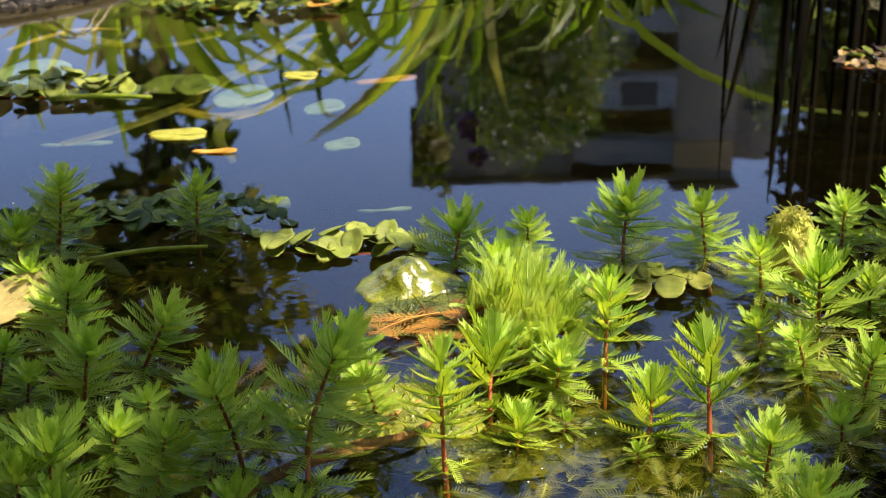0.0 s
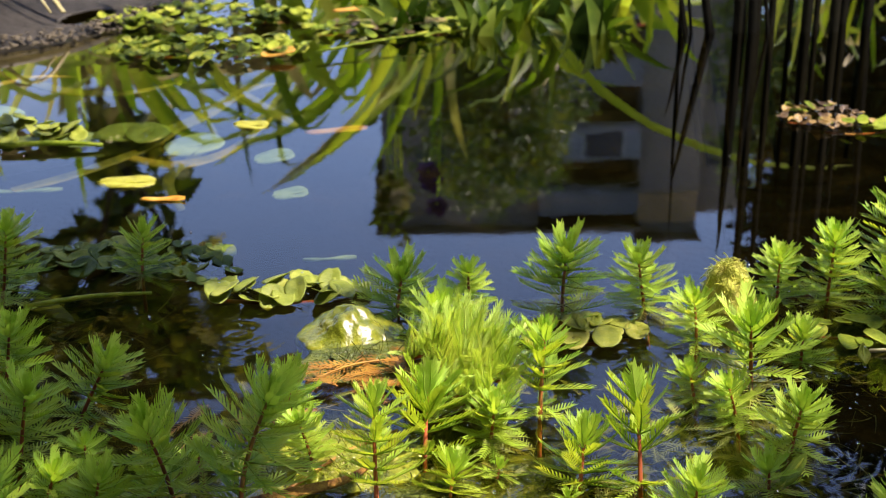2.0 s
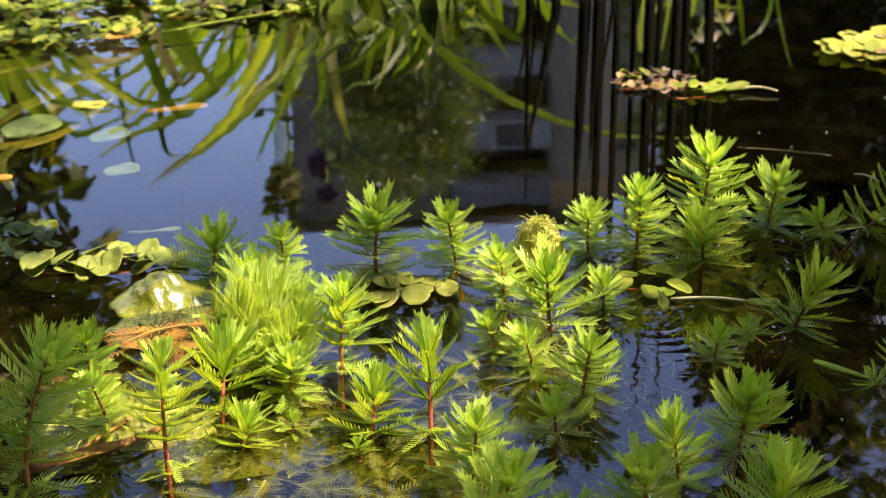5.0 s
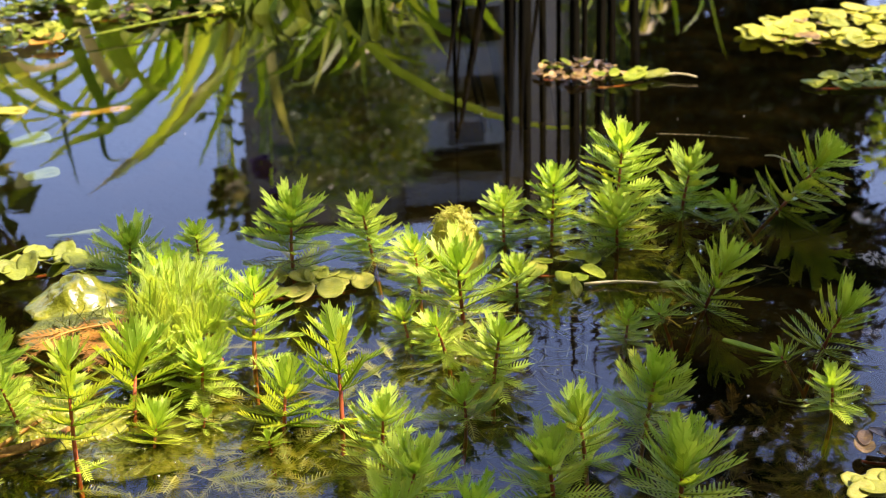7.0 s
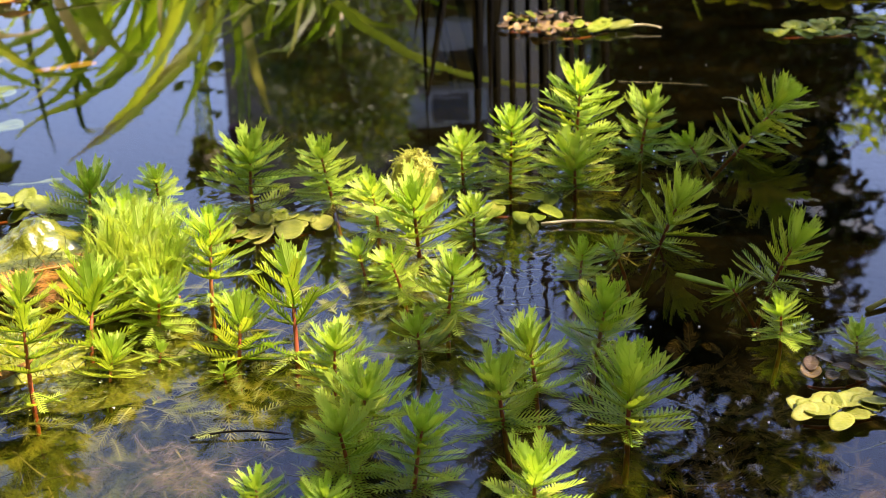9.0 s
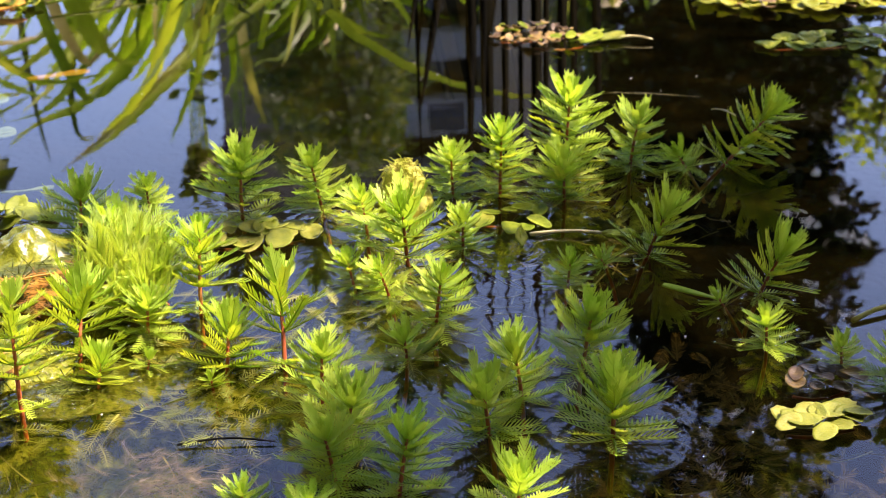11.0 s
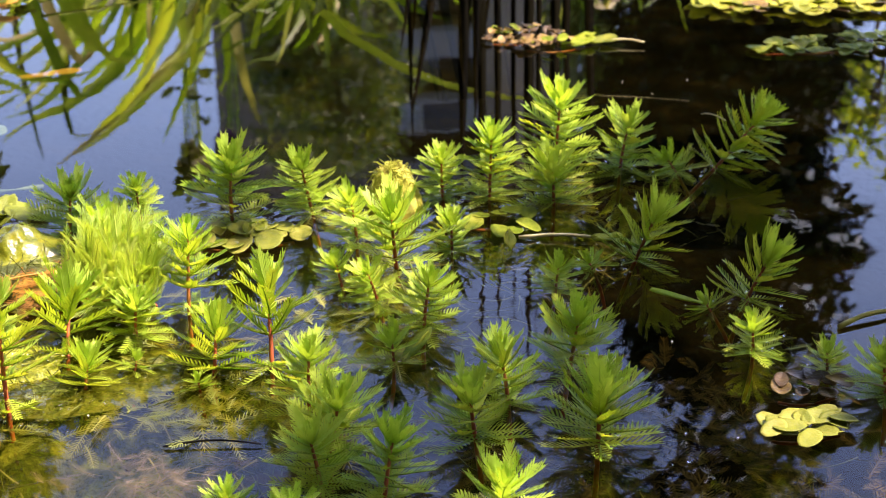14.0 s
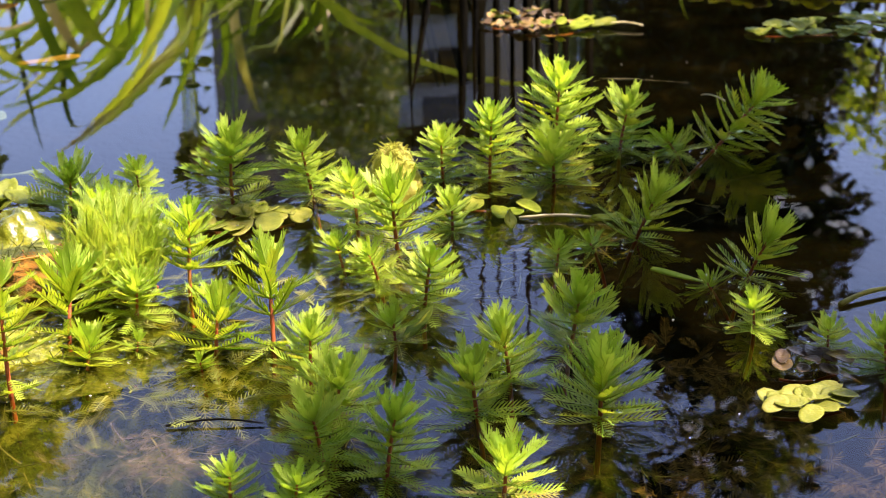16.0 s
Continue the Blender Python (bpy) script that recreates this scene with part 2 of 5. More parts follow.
M_LIGHTFOL = surface("light_foliage", [(0.25, (0.14, 0.20, 0.025)), (0.6, (0.30, 0.35, 0.04)), (0.9, (0.48, 0.45, 0.08))], 3, 0.45, 0, translucent=0.65, vary=0.6, island=True)
M_PLASTER = surface("grey_plaster", [(0.25, (0.085, 0.082, 0.078)), (0.75, (0.125, 0.12, 0.115))], 0.35, 0.85, 0.3, 3, 0.01, 0.2)
M_PARAPET = surface("pale_balcony_panel", [(0.25, (0.085, 0.095, 0.12)), (0.75, (0.12, 0.135, 0.165))], 0.5, 0.7, 0.2, 4, 0.01, 0.3)
M_BLIND = surface("pale_window_blind", [(0.25, (0.15, 0.17, 0.21)), (0.75, (0.21, 0.235, 0.28))], 0.5, 0.7, 0.1, 4, 0.01, 0.3)
M_RECESS = surface("dark_loggia_wall", [(0.25, (0.025, 0.022, 0.02)), (0.75, (0.05, 0.045, 0.04))], 0.6, 0.8, 0.2, 4, 0.01, 0.2)
M_BROWNWALL = surface("tan_plaster", [(0.25, (0.22, 0.15, 0.09)), (0.75, (0.32, 0.23, 0.14))], 0.4, 0.85, 0.2, 4, 0.01, 0.2)
M_FRAME = surface("grey_window_paint", [(0.25, (0.17, 0.185, 0.21)), (0.75, (0.25, 0.265, 0.30))], 1.0, 0.4, 0.1, 6, 0.004, 0.4)
M_WHITE = surface("white_fluff", [(0.25, (0.70, 0.72, 0.74)), (0.75, (0.82, 0.83, 0.84))], 1.0, 0.4, 0.1, 6, 0.004, 0.4)
M_DARKGLASS = surface("window_glass", [(0.25, (0.02, 0.02, 0.02)), (0.75, (0.05, 0.05, 0.05))], 1.0, 0.12, 0, spec=0.25)
M_ROOF = surface("roof_felt", [(0.25, (0.06, 0.055, 0.05)), (0.75, (0.12, 0.11, 0.10))], 0.8, 0.9, 0.3, 5, 0.01, 0.2)
M_PLASTIC = surface("grey_plastic", [(0.25, (0.02, 0.02, 0.018)), (0.75, (0.075, 0.068, 0.056))], 25, 0.5, 0.5, 160, 0.0012, 0.2)
M_SOIL = surface("wet_soil", [(0.25, (0.012, 0.010, 0.007)), (0.75, (0.05, 0.04, 0.025))], 30, 0.7, 1.0, 100, 0.006, 0.3)
M_CRUST = surface("dried_mud", [(0.25, (0.04, 0.034, 0.022)), (0.6, (0.10, 0.085, 0.055)), (0.85, (0.20, 0.175, 0.12))], 120, 0.8, 0.8, 700, 0.001, 0.3)
M_SUNKEN = surface("sunken_strap_leaf", [(0.2, (0.03, 0.045, 0.004)), (0.55, (0.095, 0.11, 0.007)), (0.85, (0.20, 0.18, 0.018))], 60, 0.5, 0.3, 200, 0.0008, 0.3, translucent=0.3, vary=0.5)
M_RED = surface("red_petal", [(0.25, (0.45, 0.03, 0.02)), (0.75, (0.65, 0.08, 0.05))], 40, 0.5, 0.1, translucent=0.3)


# ---- building helpers ----
def mesh_of(name, bm, material, smooth=True):
    me = bpy.data.meshes.new(name)
    bm.normal_update()
    bm.to_mesh(me)
    bm.free()
    me.materials.append(material)
    if smooth:
        for p in me.polygons:
            p.use_smooth = True
    return me


def part(name, bm, material, parent, label="", smooth=True):
    ob = new(name, mesh_of(name, bm, material, smooth))
    ob.parent = parent
    if label:
        tagged(ob, label)
    return ob


def shared(name, me, parent, m):
    ob = new(name, me)
    ob.parent = parent
    ob.matrix_basis = m
    return ob


def thing(name, m, label, category, group="", kind=""):
    ob = new(name)
    ob.empty_display_size = 0.02
    ob.matrix_basis = m
    return tagged(ob, label, category, group, kind)


def tube(bm, pts, radii, seg=6, cap=True):
    """A tapered tube along a line of points."""
    rings = []
    n = len(pts)
    side = Vector((1, 0, 0.13)).normalized()
    for i, p in enumerate(pts):
        d = (Vector(pts[min(i + 1, n - 1)]) - Vector(pts[max(i - 1, 0)])).normalized()
        u = d.cross(side)
        if u.length < 1e-3:
            u = d.cross(Vector((0, 1, 0)))
        u.normalize()
        v = d.cross(u)
        rings.append([bm.verts.new(Vector(p) + radii[i] * (math.cos(a) * u + math.sin(a) * v)) for a in [2 * math.pi * k / seg for k in range(seg)]])
    for a, b in zip(rings, rings[1:]):
        for k in range(seg):
            bm.faces.new((a[k], a[(k + 1) % seg], b[(k + 1) % seg], b[k]))
    if cap:
        bm.faces.new(rings[0][::-1])
        bm.faces.new(rings[-1])
    return bm


def blade(bm, pts, width, normal, fold=0.25, thick=0.0):
    """A strap leaf along a line of points: a folded ribbon that tapers to its tip, with an underside where thick is given."""
    n = len(pts)
    rows = []
    for i, p in enumerate(pts):
        f = i / (n - 1)
        w = width * (0.55 + 0.45 * math.sin(min(1, f * 2.2) * math.pi / 2)) * (1 - f ** 3) + width * 0.02
        d = (Vector(pts[min(i + 1, n - 1)]) - Vector(pts[max(i - 1, 0)])).normalized()
        s = d.cross(Vector(normal)).normalized()
        up = s.cross(d).normalized()
        rows.append([bm.verts.new(Vector(p) + s * w / 2 * k + up * (abs(k) * fold * w / 2 - t)) for t in ((0, thick) if thick else (0,)) for k in (-1, 0, 1)])
    for a, b in zip(rows, rows[1:]):
        bm.faces.new((a[0], a[1], b[1], b[0]))
        bm.faces.new((a[1], a[2], b[2], b[1]))
        if thick:
            bm.faces.new((a[4], a[3], b[3], b[4]))
            bm.faces.new((a[5], a[4], b[4], b[5]))
            bm.faces.new((a[3], a[0], b[0], b[3]))
            bm.faces.new((a[2], a[5], b[5], b[2]))
    return bm


def box(bm, lo, hi, bevel=0.0):
    r = bmesh.ops.create_cube(bm, size=1, matrix=Matrix.Translation([(a + b) / 2 for a, b in zip(lo, hi)]) @ Matrix.Diagonal([b - a for a, b in zip(lo, hi)] + [1]))
    if bevel:
        es = list({e for v in r["verts"] for e in v.link_edges})
        bmesh.ops.bevel(bm, geom=es, offset=bevel, segments=2, affect="EDGES", profile=0.6)
    return bm


def curve_pts(a, b, sag, n=9, side=(0, 0, 0)):
    """Points from a to b, bowed by sag upwards and by side."""
    a, b, side = Vector(a), Vector(b), Vector(side)
    return [a.lerp(b, i / (n - 1)) + (Vector((0, 0, sag)) + side) * math.sin(math.pi * i / (n - 1)) for i in range(n)]


# ---- ground, pond bed and water ----
def ground_height(x, y):
    r = math.hypot((x - 0.3) / 1.75, (y - 0.75) / 1.5)
    wob = 0.05 * noise.noise((x * 1.3, y * 1.3, 0))
    r += wob
    if r < 0.86:
        return -0.13 + 0.012 * noise.noise((x * 9, y * 9, 1)) + 0.02 * noise.noise((x * 3, y * 3, 2))
    if r < 1.06:
        f = (r - 0.86) / 0.2
        return -0.13 + 0.19 * f * f * (3 - 2 * f) + 0.012 * noise.noise((x * 9, y * 9, 1))
    return 0.06 + min(0.25, 0.06 * (r - 1.06)) * (noise.noise((x * 0.4, y * 0.4, 3)) + 0.2) + 0.008 * noise.noise((x * 12, y * 12, 1))


def ground():
    bm = bmesh.new()
    radii = [0.02 + 0.045 * i for i in range(46)] + [2.2, 2.4, 2.7, 3.1, 3.6, 4.2, 5, 6, 7.5, 9.5, 12, 16, 22, 32, 50, 80, 140, 300, 800]
    seg = 120
    rings = []
    for r in radii:
        rings.append([bm.verts.new((0.3 + r * math.cos(2 * math.pi * k / seg), 0.75 + r * math.sin(2 * math.pi * k / seg), 0)) for k in range(seg)])
    for ring in rings:
        for v in ring:
            v.co.z = ground_height(v.co.x, v.co.y)
    bm.faces.new(rings[0])
    for a, b in zip(rings, rings[1:]):
        for k in range(seg):
            bm.faces.new((a[k], b[k], b[(k + 1) % seg], a[(k + 1) % seg]))
    me = mesh_of("ground", bm, M_DIMMUD)
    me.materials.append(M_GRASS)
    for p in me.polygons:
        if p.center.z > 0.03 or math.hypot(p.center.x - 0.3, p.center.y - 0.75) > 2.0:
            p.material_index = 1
    return tagged(new("ground", me), "grassy garden ground sinking into a muddy brown pond bed, dimmed in colour", "ground", kind="structure")


ground()


def water():
    """The pond's surface: finely divided where shoots stand in it, with small rings and puckers round some of them."""
    rng = np.random.default_rng(77)
    xs = np.concatenate([[-1.6, -1.0, -0.6], np.arange(-0.36, 0.72, 0.0026), [0.9, 1.3, 1.7, 2.2]])
    ys = np.concatenate([[-0.85, -0.3, 0.05], np.arange(0.2, 1.0, 0.0030), [1.05, 1.15, 1.4, 1.7, 2.0, 2.35]])
    X, Y = np.meshgrid(xs, ys)
    Z = np.zeros_like(X)
    for k in range(50):
        cx, cy = rng.uniform(-0.2, 0.4), rng.uniform(0.28, 0.62)
        d = np.hypot(X - cx, (Y - cy))
        wave = rng.uniform(0.006, 0.011)
        Z += rng.uniform(0.3, 1.0) * 0.00005 * np.cos(2 * np.pi * d / wave) * np.exp(-d / rng.uniform(0.008, 0.02))
    for fx, fy, r in FEET:
        d = np.hypot(X - fx - rng.uniform(-0.006, 0.006), Y - fy)
        Z += rng.uniform(0.2, 1.0) * 0.00034 * np.cos(2 * np.pi * d / rng.uniform(0.006, 0.010)) * np.exp(-d / (0.6 * r))
    cx, cy = 0.24, 0.505
    d = np.hypot(X - cx, Y - cy)
    Z += 0.00034 * np.cos(2 * np.pi * d / 0.008) * np.exp(-d / 0.016)
    n, m = len(ys), len(xs)
    me = bpy.data.meshes.new("water")
    idx = np.arange(n * m).reshape(n, m)
    quads = np.stack([idx[:-1, :-1], idx[:-1, 1:], idx[1:, 1:], idx[1:, :-1]], -1).reshape(-1, 4)
    me.from_pydata(np.stack([X, Y, Z], -1).reshape(-1, 3).tolist(), [], quads.tolist())
    me.materials.append(M_WATER)
    me.polygons.foreach_set("use_smooth", [True] * len(me.polygons))
    tagged(new("water", me), "still dark pond water mirroring sky and plants", "water", kind="structure")


# ---- apartment block and trees beyond the garden ----
def apartment_building():
    house = thing("apartment_building", pose(0, 60, 0), "tall grey plastered apartment block with pale loggias, seen in shade", "building")
    top = 22.4
    bm = box(bmesh.new(), (0.1, 0, 0), (6.7, 10, top), 0.03)
    part("wall", bm, M_PLASTER, house)
    # back wall of the loggias, darker than the plaster in front
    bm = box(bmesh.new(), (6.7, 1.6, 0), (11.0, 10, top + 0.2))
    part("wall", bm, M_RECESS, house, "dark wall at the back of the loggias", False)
    bm = box(bmesh.new(), (11.0, 0, 0), (13.6, 10, top + 0.4), 0.03)
    part("wall", bm, M_PLASTER, house)
    bm = box(bmesh.new(), (13.6, 0.8, 0), (15.6, 10, top - 0.2), 0.03)
    part("wall", bm, M_PLASTER, house)
    bm = box(bmesh.new(), (-0.2, -0.25, top), (11.2, 10.3, top + 0.28), 0.02)
    box(bm, (10.9, -0.3, top + 0.4), (13.8, 10.3, top + 0.65), 0.02)
    part("roof", bm, M_ROOF, house)
    for k in range(8):
        z = 0.75 + 2.85 * k
        bm = box(bmesh.new(), (6.7, -0.15, z - 0.22), (11.0, 1.6, z), 0.01)
        bal = part("balcony", bm, M_PLASTER, house, smooth=False)
        bm = box(bmesh.new(), (6.72, -0.2, z + 0.003), (10.98, -0.08, z + (1.15 if k != 6 else 0.25)), 0.01)
        part("parapet", bm, M_PARAPET, bal, "pale blue-grey balcony parapet", False)
        # glazed loggia front on one storey, plain windows elsewhere
        wins = [(7.6, 8.55), (8.58, 10.3), (10.33, 11.0)] if k == 6 else [(7.6, 9.6)]
        for i, (a, b) in enumerate(wins):
            y0 = -0.1 if k == 6 else 1.5
            z0, z1 = (z + 0.26, z + 1.5) if k == 6 else (z + 0.9, z + 2.3)
            bm = box(bmesh.new(), (a, y0, z0), (b, y0 + 0.08, z0 + 0.07))
            box(bm, (a, y0, z1 - 0.07), (b, y0 + 0.08, z1))
            box(bm, (a, y0, z0 + 0.07), (a + 0.07, y0 + 0.08, z1 - 0.07))
            box(bm, (b - 0.07, y0, z0 + 0.07), (b, y0 + 0.08, z1 - 0.07))
            w = part("window", bm, M_FRAME, house, smooth=False)
            bm = box(bmesh.new(), (a + 0.07, y0 + 0.03, z0 + 0.07), (b - 0.07, y0 + 0.05, z1 - 0.07))
            part("pane", bm, M_BLIND if (k == 6 and i != 1) else M_DARKGLASS, w, smooth=False)
        # small windows on the plain walls
        for a, b, y0, h in ((4.1, 5.6, 0, 1.3), (1.4, 2.9, 0, 1.3), (14.0, 15.1, 0.8, 1.1)):
            bm = box(bmesh.new(), (a, y0 - 0.05, z + 0.85), (b, y0 + 0.1, z + 0.95))
            box(bm, (a, y0 - 0.04, z + 0.95 + h), (b, y0 + 0.1, z + 1.05 + h))
            box(bm, (a, y0 - 0.04, z + 0.95), (a + 0.1, y0 + 0.1, z + 0.95 + h))
            box(bm, (b - 0.1, y0 - 0.04, z + 0.95), (b, y0 + 0.1, z + 0.95 + h))
            if k == 7:
                bm.free()
                continue
            w = part("window", bm, M_PLASTER, house, smooth=False)
            bm = box(bmesh.new(), (a + 0.1, y0 - 0.02, z + 0.95), (b - 0.1, y0 + 0.02, z + 0.95 + h))
            part("pane", bm, M_DARKGLASS, w, smooth=False)
    bm = box(bmesh.new(), (11.03, -0.06, 20.9), (13.57, -0.002, 22.2), 0.01)
    part("panel", bm, M_BROWNWALL, house, "tan painted wall panel under the roof", False)


apartment_building()


def leaves_mesh(name, clumps, size, material, seed, slim=0.5):
    """A crown of many small folded leaves gathered in clumps: (centre, radii, count) each."""
    rng = np.random.default_rng(seed)
    verts, faces = [], []
    for (c, rad, n) in clumps:
        for _ in range(n):
            d = rng.normal(size=3)
            d /= np.linalg.norm(d)
            p = np.array(c) + np.array(rad) * d * rng.random() ** 0.45
            a = rng.normal(size=3)
            a[2] *= 0.6
            a /= np.linalg.norm(a)
            b = np.cross(a, rng.normal(size=3))
            b /= np.linalg.norm(b)
            nn = np.cross(a, b)
            s = size * (0.6 + 0.8 * rng.random())
            k = len(verts)
            w = s * slim / 2
            verts += [p, p + a * s * 0.4 + b * w + nn * w * 0.4, p + a * s * 0.4 - b * w + nn * w * 0.4, p + a * s * 0.5, p + a * s]
            faces += [(k, k + 3, k + 1), (k + 1, k + 3, k + 4), (k, k + 2, k + 3), (k + 2, k + 4, k + 3)]
    me = bpy.data.meshes.new(name)
    me.from_pydata([tuple(v) for v in verts], [], faces)
    me.materials.append(material)
    return me


def tree(name, label, base, trunk_pts, trunk_r, limbs, clumps, size, material, seed, category="tree", slim=0.5):
    root = thing(name, pose(*base), label, category)
    bm = tube(bmesh.new(), trunk_pts, [trunk_r * (1 - 0.7 * i / (len(trunk_pts) - 1)) for i in range(len(trunk_pts))], 9)
    part("trunk", bm, M_BARK, root)
    for pts, r in limbs:
        bm = tube(bmesh.new(), pts, [r * (1 - 0.75 * i / (len(pts) - 1)) for i in range(len(pts))], 6)
        part("limb", bm, M_BARK, root)
    crown = new("crown", leaves_mesh("crown", clumps, size, material, seed, slim))
    crown.parent = root
    return root


def fill_clumps(rng, c, rad, k, small, n):
    """k clumps scattered through an ellipsoid."""
    got = []
    for _ in range(k):
        d = rng.normal(size=3)
        d /= np.linalg.norm(d)
        p = np.array(c) + np.array(rad) * d * rng.random() ** 0.4
        s = small * (0.7 + 0.6 * rng.random())
        got.append((tuple(p), (s, s, s * 0.8), n))
    return got


rng = np.random.default_rng(5)
# slim dark tree on the far lawn, its backlit look put into the leaf colour
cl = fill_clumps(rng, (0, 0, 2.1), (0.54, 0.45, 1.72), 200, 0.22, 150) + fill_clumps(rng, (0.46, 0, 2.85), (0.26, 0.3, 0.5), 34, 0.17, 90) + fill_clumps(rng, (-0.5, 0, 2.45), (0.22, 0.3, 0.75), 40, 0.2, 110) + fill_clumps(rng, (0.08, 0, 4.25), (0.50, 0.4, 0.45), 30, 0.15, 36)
tree("dark_tree", "tall slim dense tree standing on the far lawn, backlit darkness put into its leaves", (2.72, 7.0, 0.06), curve_pts((0, 0, -0.1), (0.05, 0, 3.9), 0, 7, (0.06, 0, 0)), 0.09,
     [(curve_pts((0, 0, 0.6 + 0.5 * i), (0.5 * math.cos(2.4 * i), 0.4 * math.sin(2.4 * i), 1.2 + 0.5 * i), 0.1), 0.025) for i in range(6)], cl, 0.09, M_SHADEFOL, 11)
def blossoms():
    host = bpy.data.objects["dark_tree"]
    rnd = random.Random(17)
    # sunlight on the treetop is put into the colour of these olive leaves
    top = new("young_growth", leaves_mesh("young_growth", fill_clumps(np.random.default_rng(18), (0.25, -0.1, 3.75), (0.42, 0.4, 0.6), 34, 0.15, 40), 0.09, M_OLIVE, 19))
    top.parent = host
    for x, z in ((2.80, 2.40), (2.83, 2.42), (2.89, 2.46), (2.93, 2.47), (3.14, 2.56), (3.20, 2.59), (3.10, 2.55), (3.05, 2.35), (2.94, 2.21), (2.96, 2.81), (3.16, 2.97), (3.02, 2.9), (2.6, 3.49), (2.47, 3.8), (2.69, 3.91), (2.53, 3.87), (2.77, 3.47), (2.85, 3.7), (2.42, 3.62)):
        bm = bmesh.new()
        for k in range(rnd.randint(3, 6)):
            c = Vector((rnd.uniform(-0.035, 0.035), rnd.uniform(-0.02, 0.02), rnd.uniform(-0.02, 0.02)))
            for i in range(5):
                a = 2 * math.pi * i / 5 + k
                blade(bm, [c + Vector((0.016 * f * math.cos(a), -0.006 * f, 0.016 * f * math.sin(a))) for f in (0, 0.5, 1.0)], 0.018, (0, -1, 0.2), 0.1)
        ob = part("blossom", bm, M_WHITE, host, "small cluster of white blossom")
        ob.matrix_basis = pose(x - 2.72, -0.62, z - 0.06)


blossoms()
# lighter young tree beside it
cl = fill_clumps(rng, (0.02, 0, 1.42), (0.18, 0.25, 0.24), 13, 0.09, 24)
tree("young_tree", "slender young tree with sparse yellow-green leaves", (2.60, 5.0, 0.06), curve_pts((0, 0, -0.1), (0.0, 0, 1.45), 0, 7, (0.06, 0, 0)), 0.014,
     [(curve_pts((0, 0, 0.8 + 0.1 * i), (0.22 * math.cos(2.1 * i), 0.2 * math.sin(2.1 * i), 1.3 + 0.1 * i), 0.08), 0.008) for i in range(5)], cl, 0.058, M_LIGHTFOL, 12)
# leafy shrub on the far side
cl = fill_clumps(rng, (-0.02, 0, 0.95), (0.12, 0.15, 0.42), 15, 0.09, 9) + fill_clumps(rng, (0, 0, 1.5), (0.33, 0.3, 0.5), 15, 0.12, 7) + fill_clumps(rng, (0.12, 0, 1.85), (0.34, 0.25, 0.36), 20, 0.10, 10) + fill_clumps(rng, (-0.05, 0, 1.45), (0.42, 0.25, 0.3), 14, 0.11, 8) + fill_clumps(rng, (-0.25, 0, 1.72), (0.36, 0.3, 0.26), 30, 0.12, 11) + fill_clumps(rng, (-0.45, 0, 2.35), (0.5, 0.3, 0.5), 75, 0.14, 16)
tree("garden_shrub", "tall garden shrub with broad dark green leaves", (-0.78, 4.5, 0.06), curve_pts((0, 0, -0.1), (-0.2, 0, 2.5), 0, 7, (0.1, 0, 0)), 0.03,
     [(curve_pts((0, 0, 0.4 + 0.25 * i), (0.36 * math.cos(2.2 * i), 0.3 * math.sin(2.2 * i), 0.95 + 0.26 * i), 0.08), 0.012) for i in range(6)] + [(curve_pts((0, 0, 1.4), (0.1 + 0.16 * math.cos(1.9 * i), 0.15 * math.sin(1.9 * i), 2.0 + 0.04 * i), 0.05), 0.009) for i in range(5)], cl, 0.12, M_OLIVE, 13, "shrub", 0.6)
# round tree in front of the block
cl = fill_clumps(rng, (0, 0, 5.2), (1.15, 1.2, 1.7), 110, 0.42, 110)
tree("garden_tree", "broad green tree in front of the apartment block", (1.6, 20.0, 0.06), curve_pts((0, 0, -0.1), (0.1, 0, 6.0), 0, 7, (0.1, 0, 0)), 0.16,
     [(curve_pts((0, 0, 2.4 + 0.5 * i), (0.9 * math.cos(2.3 * i), 0.9 * math.sin(2.3 * i), 4.0 + 0.4 * i), 0.2), 0.05) for i in range(6)], cl, 0.11, M_SHRUB, 14)
cl = fill_clumps(rng, (0, 0, 5.4), (0.85, 0.8, 1.8), 130, 0.34, 80)
tree("garden_tree", "green tree with feathery leaves beside the apartment block", (5.85, 21.0, 0.06), curve_pts((0, 0, -0.1), (-0.1, 0, 6.4), 0, 7, (0.1, 0, 0)), 0.14,
     [(curve_pts((0, 0, 1.8 + 0.4 * i), (0.9 * math.cos(2.5 * i), 0.9 * math.sin(2.5 * i), 3.0 + 0.35 * i), 0.2), 0.04) for i in range(5)], cl, 0.11, M_SHRUB, 15)


